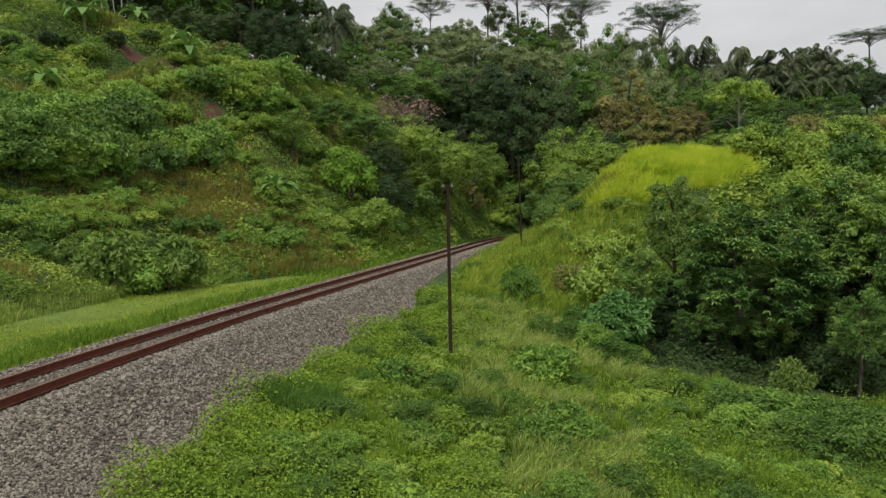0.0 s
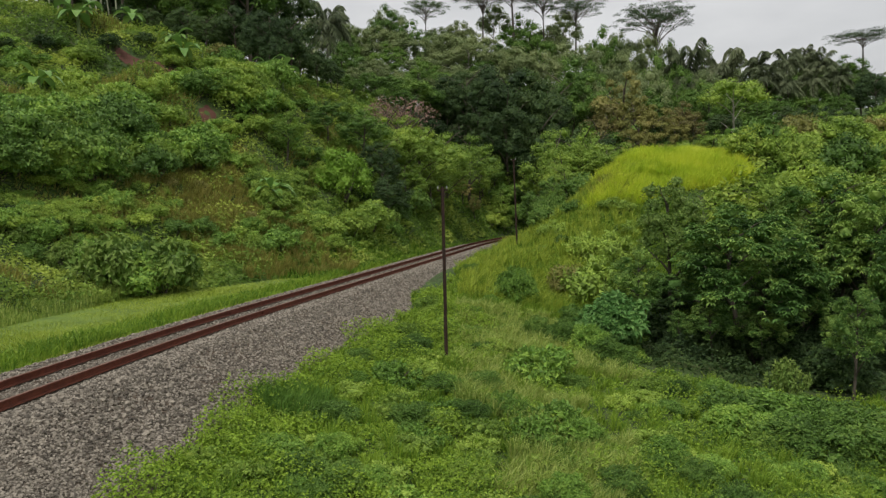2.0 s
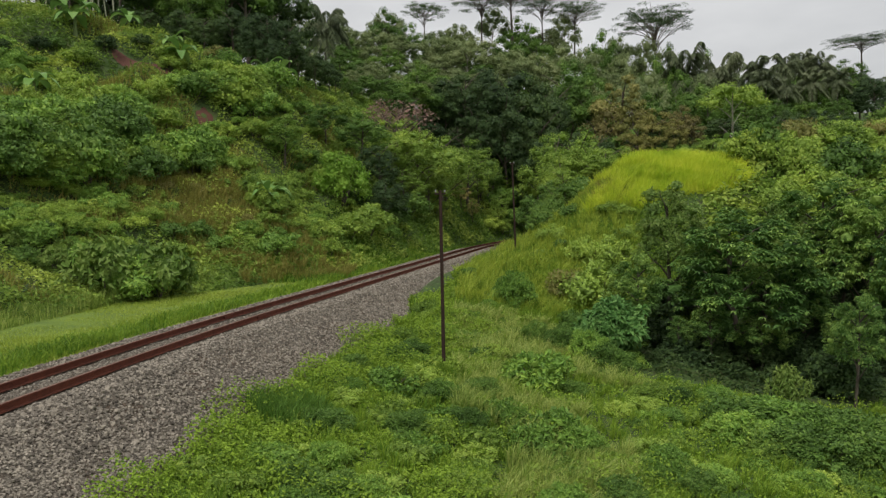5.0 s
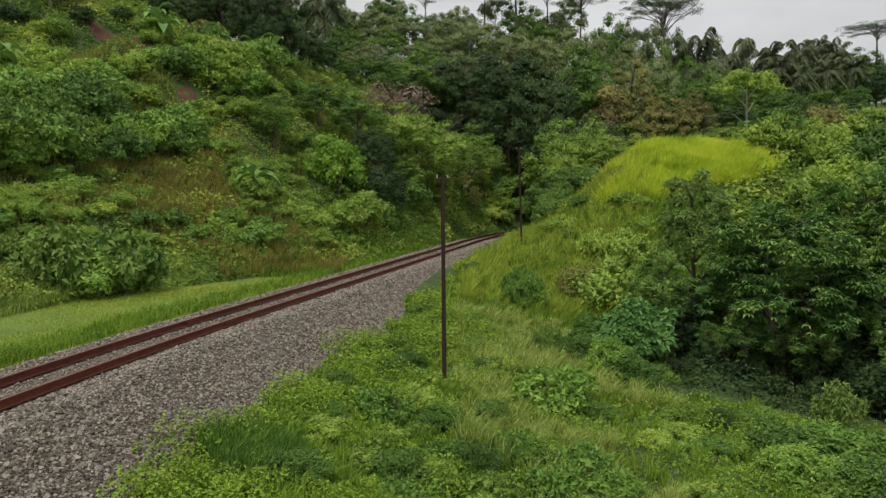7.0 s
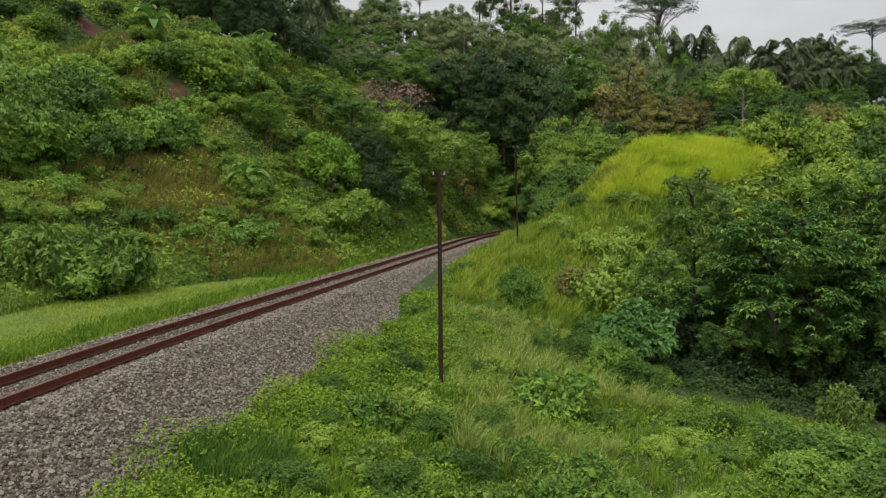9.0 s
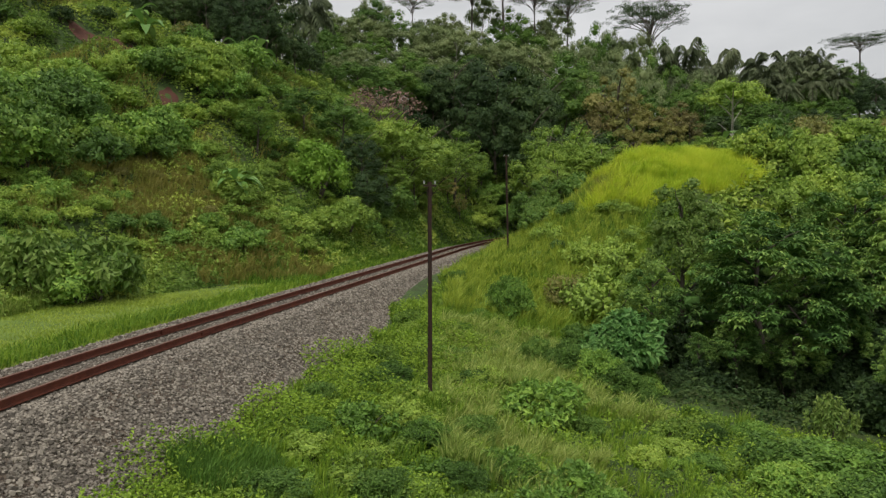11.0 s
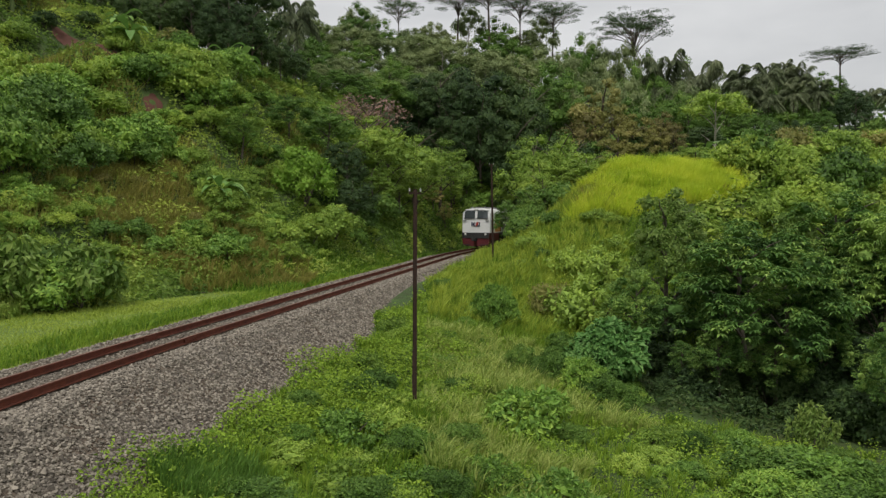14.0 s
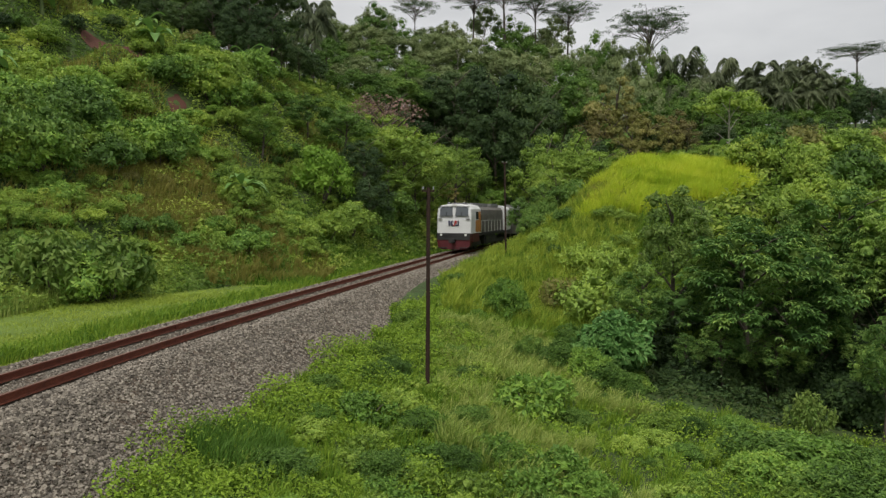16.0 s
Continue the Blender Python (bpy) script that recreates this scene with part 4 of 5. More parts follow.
# the hollow beside the line
for k, px, py, d, w in (("tree_r", 1195, 320, 34, 0.85), ("tree_f", 1345, 388, 29, 1.15), ("tree_g", 1470, 332, 34, 1.0), ("tree_f", 1560, 360, 32, 0.8), ("tree_r", 1405, 365, 34, 0.7),
                        ("tree_g", 1130, 468, 29, 0.9), ("tree_f", 1690, 420, 27, 0.8), ("tree_f", 1660, 330, 34, 1.0), ("tree_g", 1575, 560, 23.5, 0.7), ("tree_g", 1265, 430, 32, 0.7), ("tree_g", 1285, 565, 27.5, 1.0), ("tree_g", 1385, 570, 27.5, 1.0), ("tree_g", 1465, 530, 28.5, 0.9), ("tree_g", 1220, 590, 28, 0.8),
                        ("near_d", 1085, 535, 27.5, 1.1), ("near_d", 1060, 565, 26.5, 0.9), ("near_b", 1020, 565, 27.5, 0.9), ("near_b", 935, 588, 26, 0.8), ("near_b", 985, 600, 25.5, 0.9),
                        ("near_b", 1070, 630, 24.5, 1.1), ("near_b", 1110, 650, 24, 1.0), ("near_a", 1040, 610, 25, 0.9), ("bush_f", 1440, 690, 24, 0.7), ("near_a", 895, 485, 32, 0.7),
                        ("bush_c", 1030, 430, 41, 0.8), ("bush_c", 1075, 430, 40, 0.9), ("bush_c", 1055, 480, 34, 0.9), ("bush_e", 1000, 480, 35, 0.7),
                        ("bush_c", 965, 405, 46, 0.9), ("bush_b", 1000, 365, 50, 1.2), ("bush_c", 1110, 410, 44, 1.3),
                        ("near_b", 1390, 755, 19.5, 1.7), ("near_a", 1440, 770, 19, 1.6), ("near_b", 1320, 775, 19.5, 1.3), ("near_b", 1500, 785, 18.5, 1.5), ("near_a", 1360, 800, 18, 1.4), ("near_b", 1440, 820, 17.5, 1.5), ("near_b", 1540, 830, 17, 1.4), ("near_b", 1600, 800, 18, 1.5),
                        ("herb_b", 940, 665, 20.5, 1.0), ("herb_b", 985, 805, 15.5, 1.0), ("herb_b", 945, 845, 14.5, 1.0), ("herb_b", 880, 790, 16, 0.8), ("herb_b", 640, 730, 17.5, 1.0)):
    stand(k, px, py, d, w)
# dark thickets under and behind those trees; their leaf colour stands in for shade
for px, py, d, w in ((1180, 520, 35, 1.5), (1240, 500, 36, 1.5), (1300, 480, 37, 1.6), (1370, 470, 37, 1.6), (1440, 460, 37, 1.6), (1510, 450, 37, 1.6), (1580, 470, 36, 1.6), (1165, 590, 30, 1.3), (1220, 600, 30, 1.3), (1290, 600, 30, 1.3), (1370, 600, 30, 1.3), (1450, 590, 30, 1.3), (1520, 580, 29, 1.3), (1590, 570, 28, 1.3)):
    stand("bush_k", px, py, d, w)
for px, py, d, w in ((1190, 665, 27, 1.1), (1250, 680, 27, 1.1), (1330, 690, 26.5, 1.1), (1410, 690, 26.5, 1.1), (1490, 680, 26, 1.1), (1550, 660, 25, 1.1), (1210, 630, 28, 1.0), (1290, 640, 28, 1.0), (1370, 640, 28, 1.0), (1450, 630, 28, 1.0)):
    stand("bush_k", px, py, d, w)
# the hill edge beside the curve
for k, px, py, d, w in (("tree_g", 465, 185, 49, 1.0), ("tree_b", 405, 215, 50, 0.8), ("tree_b", 545, 165, 56, 1.2), ("tree_b", 610, 180, 57, 1.2), ("tree_k", 640, 240, 55, 0.9), ("bush_b", 490, 275, 50, 1.2), ("bush_k", 650, 310, 52, 1.4),
                        ("tree_m", 715, 215, 64, 1.2), ("tree_m", 760, 225, 70, 1.0), ("tree_m", 675, 195, 62, 1.1), ("tree_m", 805, 235, 78, 1.0), ("tree_m", 830, 260, 84, 0.9), ("bush_g", 690, 290, 60, 1.2), ("bush_g", 735, 285, 66, 1.2), ("bush_b", 700, 330, 60, 1.0), ("bush_b", 665, 350, 54, 1.0), ("bush_g", 620, 350, 48, 1.1), ("bush_g", 765, 300, 72, 1.2), ("bush_e", 795, 318, 76, 1.2), ("bush_g", 825, 312, 82, 1.2), ("bush_b", 850, 300, 88, 1.3), ("bush_g", 870, 310, 90, 1.3), ("bush_g", 915, 300, 93, 1.0), ("bush_c", 862, 345, 83, 1.0), ("bush_e", 815, 350, 75, 1.0), ("bush_g", 745, 345, 68, 1.0), ("bush_g", 480, 375, 41, 1.3), ("bush_g", 530, 375, 42, 1.1), ("bush_g", 580, 365, 45, 1.1), ("bush_a", 440, 400, 37, 1.2), ("pale_tree", 685, 165, 68, 1.1), ("pale_tree", 660, 175, 67, 0.9)):
    stand(k, px, py, d, w)
d = sight(572, 312)
stand("bush_r", 572, 240, d - 3, 0.85)
# round the knoll
for k, px, py, d, w in (("tree_m", 975, 275, 64, 0.6), ("bush_b", 924, 342, 56, 0.8), ("bush_g", 962, 332, 57, 0.8), ("bush_b", 946, 368, 52, 0.8), ("bush_b", 960, 318, 60, 0.8), ("bush_b", 985, 325, 58, 0.8), ("bush_b", 965, 350, 55, 0.6), ("bush_g", 985, 300, 62, 1.2), ("bush_b", 1010, 315, 60, 1.1), ("tree_m", 1005, 225, 78, 1.0), ("tree_m", 1030, 240, 76, 0.9), ("tree_m", 975, 225, 80, 0.9), ("bush_g", 1060, 262, 72, 1.4), ("bush_g", 1100, 260, 72, 1.4), ("bush_d", 1300, 338, 52, 0.8)):
    stand(k, px, py, d, w)
# the great dark tree at the bend, the feathery trees and what stands before the wood
for k, px, py, d, w in (("tree_k", 800, 118, 92, 1.0), ("tree_k", 850, 108, 95, 1.1), ("tree_k", 905, 118, 96, 1.0), ("tree_k", 945, 150, 97, 0.8), ("tree_k", 765, 150, 91, 0.9), ("tree_k", 880, 165, 90, 0.9), ("tree_k", 930, 195, 90, 0.8), ("tree_k", 830, 185, 89, 0.8),
                        ("tree_d", 1085, 132, 92, 0.9), ("tree_d", 1110, 170, 89, 0.9), ("tree_n", 1060, 185, 90, 0.9), ("tree_d", 1150, 195, 87, 1.1), ("tree_n", 1195, 190, 88, 1.0), ("tree_d", 1185, 215, 85, 1.0), ("tree_n", 1215, 215, 86, 0.9), ("tree_d", 1120, 215, 84, 1.0),
                        ("tree_e", 1288, 157, 84, 1.05), ("tree_m", 1460, 215, 74, 1.3), ("tree_m", 1420, 240, 72, 1.1), ("tree_m", 1510, 245, 70, 1.1), ("tree_b", 1560, 235, 76, 1.0), ("tree_m", 1380, 262, 72, 1.1), ("tree_n", 1530, 285, 62, 0.9), ("tree_n", 1555, 300, 58, 0.8),
                        ("bush_g", 1250, 245, 80, 1.5), ("bush_a", 1310, 250, 78, 1.5), ("bush_a", 1350, 245, 78, 1.5), ("bush_g", 1270, 275, 70, 1.4), ("bush_a", 1330, 275, 68, 1.4), ("bush_g", 1400, 285, 64, 1.5), ("bush_a", 1450, 290, 60, 1.5), ("bush_g", 1500, 300, 58, 1.5), ("bush_a", 1420, 320, 54, 1.4), ("bush_g", 1480, 335, 50, 1.3), ("bush_e", 1560, 330, 50, 1.3), ("bush_g", 1620, 320, 52, 1.5), ("bush_e", 1545, 285, 60, 1.3)):
    stand(k, px, py, d, w)
for px, py, d, wide in ((1145, 12, 122, 13.5), (1508, 80, 122, 11.0), (890, -40, 118, 15.0), (838, -22, 121, 11.0), (1003, 6, 124, 10.0), (735, 0, 126, 8.0), (945, -10, 120, 10.0)):
    h = top_z(py, d) - float(ground_z(at(px, d), d))
    stand("albizia", px, py, d, wide / 13.6 * 28.0 / h)
for px, py, d, w in ((555, -8, 100, 0.6), (1250, 105, 118, 0.5), (1318, 114, 106, 0.7), (1375, 106, 106, 0.7), (1408, 108, 109, 0.65), (1445, 112, 106, 0.7), (1345, 138, 100, 0.75), (1425, 145, 99, 0.75), (1385, 150, 98, 0.75), (1560, 152, 108, 0.7), (1600, 152, 106, 0.7), (1205, 96, 120, 0.5), (1470, 142, 100, 0.75)):
    stand("palm", px, py, d, w)
# the wood in rows up the ridge: the farther, the higher
LINE_X = [380, 480, 530, 600, 660, 720, 800, 880, 960, 1040, 1100, 1180, 1240, 1300, 1400, 1490, 1568, 1900]
LINE_Y = [-80, -40, 26, 28, 12, 30, 22, 18, 34, 52, 66, 74, 104, 118, 118, 130, 150, 182]
for row, (depth, n) in enumerate(((124, 27), (116, 26), (107, 25), (100, 22))):
    for i in range(n):
        d = depth
        px = 470 + (i + 0.5 * (row % 2)) * (1280 / n) + rng.uniform(-14, 14)
        py = float(np.interp(px, LINE_X, LINE_Y)) + rng.uniform(-6, 20) + (0, 26, 58, 88)[row]
        d += rng.uniform(-3, 3)
        h = top_z(py, d) - float(ground_z(at(px, d), d))
        if h < 3.5:
            continue
        if h < 9:
            stand("tree_b", px, py, d, min(9.0 / h, 2.2) * rng.uniform(0.85, 1.0))
        else:
            stand(("tree_t", "tree_u", "tree_t", "tree_c", "tree_u")[int(rng.integers(5))], px, py, d, 15.0 / h * rng.uniform(0.85, 1.1))
stand("tree_u", 663, 8, 120, 0.8)
# the wood that runs down behind the hill's shoulder
for px, py, d, k in ((600, 110, 88, "tree_t"), (640, 95, 90, "tree_t"), (680, 120, 92, "tree_t"), (720, 100, 96, "tree_u"), (750, 130, 96, "tree_t"), (615, 150, 82, "tree_t"), (655, 150, 84, "tree_u"), (700, 150, 88, "tree_t"), (735, 165, 90, "tree_u"), (585, 70, 96, "tree_u"), (1000, 110, 102, "tree_u"), (1030, 140, 98, "tree_u"), (990, 150, 100, "tree_u"), (1240, 165, 98, "tree_u"), (1330, 190, 94, "tree_u"), (1380, 205, 92, "tree_k"), (1430, 205, 92, "tree_k"), (1480, 190, 94, "tree_u"), (1530, 150, 98, "tree_k"), (1510, 140, 104, "tree_k"), (1560, 190, 92, "tree_k"), (790, 120, 102, "tree_c"), (812, 70, 108, "tree_c"), (895, 90, 106, "tree_c")):
    stand(k, px, py, d, 1.0)
for i in range(22):
    stand("bush_k" if i % 2 else "bush_b", 960 + i * 34 + rng.uniform(-8, 8), 225 + rng.uniform(-12, 12), rng.uniform(88, 98), 1.5)
for px, py, d, w in ((770, 225, 88, 1.4), (810, 235, 94, 1.3), (865, 230, 100, 1.2), (915, 238, 100, 1.2), (700, 200, 84, 1.4), (740, 215, 86, 1.3), (650, 190, 80, 1.4), (600, 175, 80, 1.4)):
    stand("bush_k", px, py, d, w)
# the dark wood on the hilltop, with bare trunks at its edge
for i in range(34):
    px = -300 + i * 23 + rng.uniform(-9, 9)
    stand(("tree_h", "tree_k", "tree_h", "tree_b")[i % 4], px, rng.uniform(-190, -70) + max(0, px - 380) * 0.75, rng.uniform(70, 84), (0.75, 0.9, 0.8, 0.9)[i % 4])
for i in range(26):
    px = -280 + i * 29 + rng.uniform(-10, 10)
    stand("tree_k", px, rng.uniform(-60, 10) + max(0, px - 430) * 0.5, rng.uniform(78, 92), 1.0)
for px, py, d in ((440, -5, 62), (480, 10, 64), (455, 45, 60), (500, 55, 66), (420, 30, 64), (535, 75, 68), (560, 95, 70)):
    stand("tree_k", px, py, d, 0.85)
for px, py, d, w in ((1335, 150, 103, 1.2), (1385, 152, 104, 1.2), (1430, 150, 105, 1.2), (1475, 150, 104, 1.2), (1300, 165, 100, 1.2), (1360, 185, 97, 1.2), (1410, 190, 97, 1.2), (1455, 185, 98, 1.2), (635, 120, 84, 1.3), (665, 128, 86, 1.3), (700, 125, 88, 1.3), (730, 140, 90, 1.2), (650, 150, 80, 1.3), (690, 155, 82, 1.3), (600, 130, 78, 1.3), (570, 110, 76, 1.2)):
    stand("tree_b", px, py, d, w)
for i in range(11):
    stand("tree_k", -120 + i * 50 + rng.uniform(-12, 12), rng.uniform(-20, 5), 65 + rng.uniform(-1.5, 2), 1.0)
# pale bamboo stems before that wood
for i in range(26):
    x0 = at(rng.choice([30, 95, 130, 150, -40, -110]) + rng.uniform(-22, 22), 66)
    y0, tilt = 64 + rng.uniform(-2, 2), rng.uniform(-7, 7)
    cane = tagged(new("bamboo_cane"), "pale grey-green bamboo stem at the edge of the wood", "bamboo", "bamboo stems on the hill")
    cane.matrix_basis = pose(x0, y0, float(ground_z(x0, y0)) - 0.2, rng.uniform(-4, 4), tilt, 0)
    part_mesh("culm", mesh_from("culm", *tube_arrays([(0, 0, z) for z in np.linspace(0, 9, 10)], np.linspace(0.07, 0.04, 10) * np.tile([1.0, 0.9], 5), 6), BAMBOO, True), cane)
# banana plants
for px, d, k in ((85, 52, 1.25), (60, 53, 1.1), (105, 54, 1.2), (190, 60, 1.1), (280, 52, 1.1), (265, 54, 1.0), (430, 41, 0.95), (437, 42, 0.9), (425, 43, 0.8), (440, 57, 1.1), (465, 58, 1.2), (-10, 40, 1.0), (-60, 54, 1.2), (1270, 84, 1.5), (1300, 86, 1.6), (1330, 84, 1.5), (1350, 86, 1.4), (1285, 82, 1.3)):
    plant("banana", at(px, d), d, k, rng.uniform(0, 360))
# the bushy belt at the foot of the hill
for i in range(22):
    px = -330 + i * 26 + rng.uniform(-8, 8)
    d = 27.5 + 0.011 * max(px - 100, 0) + rng.uniform(-0.8, 1.2)
    stand(("bush_f", "bush_f", "bush_b", "bush_a")[i % 4] if px < 220 else ("bush_g", "bush_a", "bush_d")[i % 3], px, 412 + rng.uniform(-15, 30) + max(0, px - 150) * 0.26, d, 1.0)
for px in range(-200, 200, 45):
    stand("bush_k", px, 470 + rng.uniform(0, 20), 28.6 + rng.uniform(0, 0.6), 1.2)
# bare red earth on the hill
SOIL = tuple((px, sight(px, py), w, dp) for px, py, w, dp in ((195, 93, 1.9, 0.7), (318, 190, 0.5, 0.7), (250, 104, 0.8, 0.4)))


def bare(x, y, reach=0.3, shift=0.0):
    inside = np.zeros(np.shape(x), bool)
    for px, d, w, dp in SOIL:
        inside |= ((x - at(px, d)) / (w + 0.2)) ** 2 + ((y - d + shift) / (dp + reach)) ** 2 < 1
    return inside


def soil_patch(px, d, wide, deep):
    x0, y0 = at(px, d), d
    n = 18
    u, v = np.meshgrid(np.linspace(-1, 1, n), np.linspace(-1, 1, n))
    k = 1 / np.maximum(np.sqrt(u * u + v * v), 1.0)
    r = 1 + 0.12 * np.sin(5 * np.arctan2(v, u) + px)
    X, Y = x0 + u * k * r * wide, y0 + v * k * r * deep
    Z = ground_z(X, Y) + 0.08 + 0.14 * lumps(X * 4, Y * 4)
    i = (np.arange(n - 1)[:, None] * n + np.arange(n - 1)[None]).ravel()
    ob = new("soil_bank", mesh_from("soil_bank", np.stack([X, Y, Z], -1).reshape(-1, 3), np.stack([i, i + 1, i + n + 1, i + n], 1), SOIL_RED, True))
    tagged(ob, "bare bank of dark red earth on the hill", "soil", kind="structure")


for spot in SOIL:
    soil_patch(*spot)
# the growth of the hillside, patch by patch: middle and size of the patch, plants, least and most size
PATCHES = ((160, 155, 190, 36, ("bush_c", "bush_c", "bush_g", "bush_d"), 1.0, 1.6),
           (190, 50, 260, 26, ("bush_a", "bush_b", "bush_k"), 0.7, 1.0),
           (345, 95, 60, 45, ("bush_e", "bush_e", "bush_g"), 1.2, 1.8),
           (290, 165, 45, 35, ("bush_b", "bush_a"), 1.2, 1.7),
           (395, 150, 60, 60, ("bush_a", "bush_g"), 1.3, 2.0),
           (110, 255, 290, 62, ("bush_b", "bush_a", "bush_b", "bush_g", "bush_a"), 1.2, 2.0),
           (370, 250, 45, 60, ("bush_c", "bush_d"), 0.7, 1.1),
           (300, 350, 150, 45, ("bush_c", "bush_e"), 0.3, 0.55),
           (255, 415, 70, 16, ("bush_b", "bush_k"), 0.7, 1.0),
           (480, 330, 90, 50, ("bush_g", "bush_c", "bush_g"), 0.8, 1.4),
           (100, 360, 150, 50, ("bush_d", "bush_g", "bush_c", "bush_a"), 0.5, 0.95))


count = 0
while count < 400:
    px, py = rng.uniform(-260, 720), rng.uniform(45, 450)
    d = sight(px, py + 8)
    if d is None or d < 27 or float(across(at(px, d), d)) > -4.5 - 5.2 * (1 - float(smooth(25, 42, d))):
        continue
    kinds, lo, hi = ("bush_g", "bush_a", "bush_d", "bush_c"), *((0.7, 1.3) if py < 290 else (0.5, 0.9))
    for cx, cy, rx, ry, ks, l0, h0 in PATCHES:
        if ((px - cx) / rx) ** 2 + ((py - cy) / ry) ** 2 < 1:
            kinds, lo, hi = ks, l0, h0
    if bool(bare(at(px, d), d, 1.5, 1.4)):
        continue
    plant(kinds[int(rng.integers(len(kinds)))], at(px, d), d, rng.uniform(lo, hi), rng.uniform(0, 360), tall=rng.uniform(0.75, 1.15))
    count += 1
# bushes on the far side of the hollow and behind the knoll
count = 0
while count < 90:
    y = rng.uniform(48, 96)
    x = rng.uniform(8, 60)
    n = float(across(x, y))
    if n < 13 or (x < 0.43 * y and y < 66) or x > 0.72 * y + 4:
        continue
    k = ("bush_g", "bush_d", "bush_b", "bush_c", "bush_f")[int(rng.integers(5))]
    plant(k, x, y, rng.uniform(1.0, 2.6), rng.uniform(0, 360), tall=rng.uniform(0.7, 1.2))
    count += 1
# leafy plants beyond the knoll
count = 0
while count < 110:
    y = rng.uniform(45, 84)
    x = rng.uniform(0.41, 0.72) * y
    plant(("bush_g", "bush_c", "bush_c", "bush_g", "bush_e")[int(rng.integers(5))], x, y, rng.uniform(1.2, 2.6), rng.uniform(0, 360), tall=rng.uniform(0.7, 1.2))
    count += 1
# fresh growth at the foot of the cutting, round the bend
for px, d, k in ((868, 80, 1.3), (880, 84, 1.6), (893, 86, 1.8), (905, 89, 2.0), (918, 91, 2.0), (930, 94, 2.2), (885, 90, 2.2), (900, 95, 2.4), (915, 98, 2.6), (870, 88, 2.2), (855, 82, 1.8), (845, 78, 1.6), (940, 98, 2.4), (928, 101, 2.6)):
    if float(across(at(px, d), d)) < -3.2:
        plant(("bush_g", "bush_c", "bush_a")[int(rng.integers(3))], at(px, d), d, k, rng.uniform(0, 360))
# bushes on the bank below the knoll
for px, py, k in ((970, 392, 1.0), (1000, 390, 1.2), (1035, 388, 1.1), (1070, 390, 1.2), (1100, 395, 1.1), (945, 400, 0.9), (900, 505, 0.8), (880, 480, 0.7), (940, 470, 0.8), (985, 450, 0.8), (1020, 470, 0.9), (1060, 455, 0.9), (915, 440, 0.8), (1090, 440, 1.0), (960, 520, 0.7), (1010, 525, 0.8)):
    d = sight(px, py)
    if d is not None:
        plant(("bush_b", "bush_d", "bush_g")[int(rng.integers(3))], at(px, d), d, k * 0.8, rng.uniform(0, 360), tall=0.8)
# weeds and low bushes on the near slope
count = 0
while count < 420:
    y = 9 + 32 * rng.random() ** 1.4
    x = float(track_x(y)) + rng.uniform(3.6, 19)
    if abs(x) > 0.68 * y + 2 or (y > 23 and x > 0.27 * y):
        continue
    plant(("bush_c", "herb_a", "herb_b", "herb_a", "near_a", "near_b")[int(rng.integers(6))], x, y, rng.uniform(0.3, 0.75), rng.uniform(0, 360), tall=rng.uniform(0.5, 1.0))
    count += 1

# ---- grass and undergrowth ----
def spread_points(count, test, x0, x1, y0, y1, g):
    got, total = [], 0
    while total < count:
        p = g.random((count * 2, 2)) * [x1 - x0, y1 - y0] + [x0, y0]
        # denser towards the viewer
        p = p[g.random(len(p)) < np.clip(14.0 / np.maximum(p[:, 1], 5), 0.12, 1.0) ** 1.2]
        p = p[np.abs(p[:, 0]) < 0.75 * p[:, 1] + 3]
        p = p[test(p[:, 0], p[:, 1], g)]
        got.append(p); total += len(p)
    p = np.concatenate(got)[:count]
    return np.column_stack([p, ground_z(p[:, 0], p[:, 1]) - 0.02])


def grass(name, label, count, test, area, h0, h1, mat, width=0.02, lean=0.6, wind=(0.2, -0.1), simple=False):
    g = np.random.default_rng(count)
    c = spread_points(count, test, *area, g)
    h = g.uniform(h0, h1, count) * (1 + 0.75 * lumps(c[:, 0] * 2.1, c[:, 1] * 2.1))
    ln = g.normal(size=(count, 3)) * [lean, lean, 0] + [[*wind, 0]]
    w = width * (1 + c[:, 1] / 18)
    v, f = blade_arrays(c, ln, h, w * (1.1 if simple else 1), g, simple)
    tagged(new(name, mesh_from(name, v, f, mat)), label, "grass", kind="stuff")


def tussocks(name, label, count, per, test, area, h0, h1, mat, width=0.012, splay=0.8):
    """Grass in tufts whose blades arch outwards from one root."""
    g = np.random.default_rng(count + 3)
    root = spread_points(count, test, *area, g)
    big = g.uniform(h0, h1, count)
    idx = np.repeat(np.arange(count), per)
    a = g.uniform(0, 2 * math.pi, len(idx))
    out = np.stack([np.cos(a), np.sin(a), np.zeros(len(idx))], 1)
    c = root[idx] + out * (g.uniform(0, 0.14, len(idx)) * big[idx] / h1)[:, None]
    lean = out * (g.uniform(0.15, 1.0, len(idx)) * splay)[:, None] + [[0.18, -0.12, 0]]
    w = width * (1 + c[:, 1] / 22)
    v, f = blade_arrays(c, lean, big[idx] * g.uniform(0.6, 1.1, len(idx)), w, g)
    tagged(new(name, mesh_from(name, v, f, mat)), label, "grass", kind="stuff")


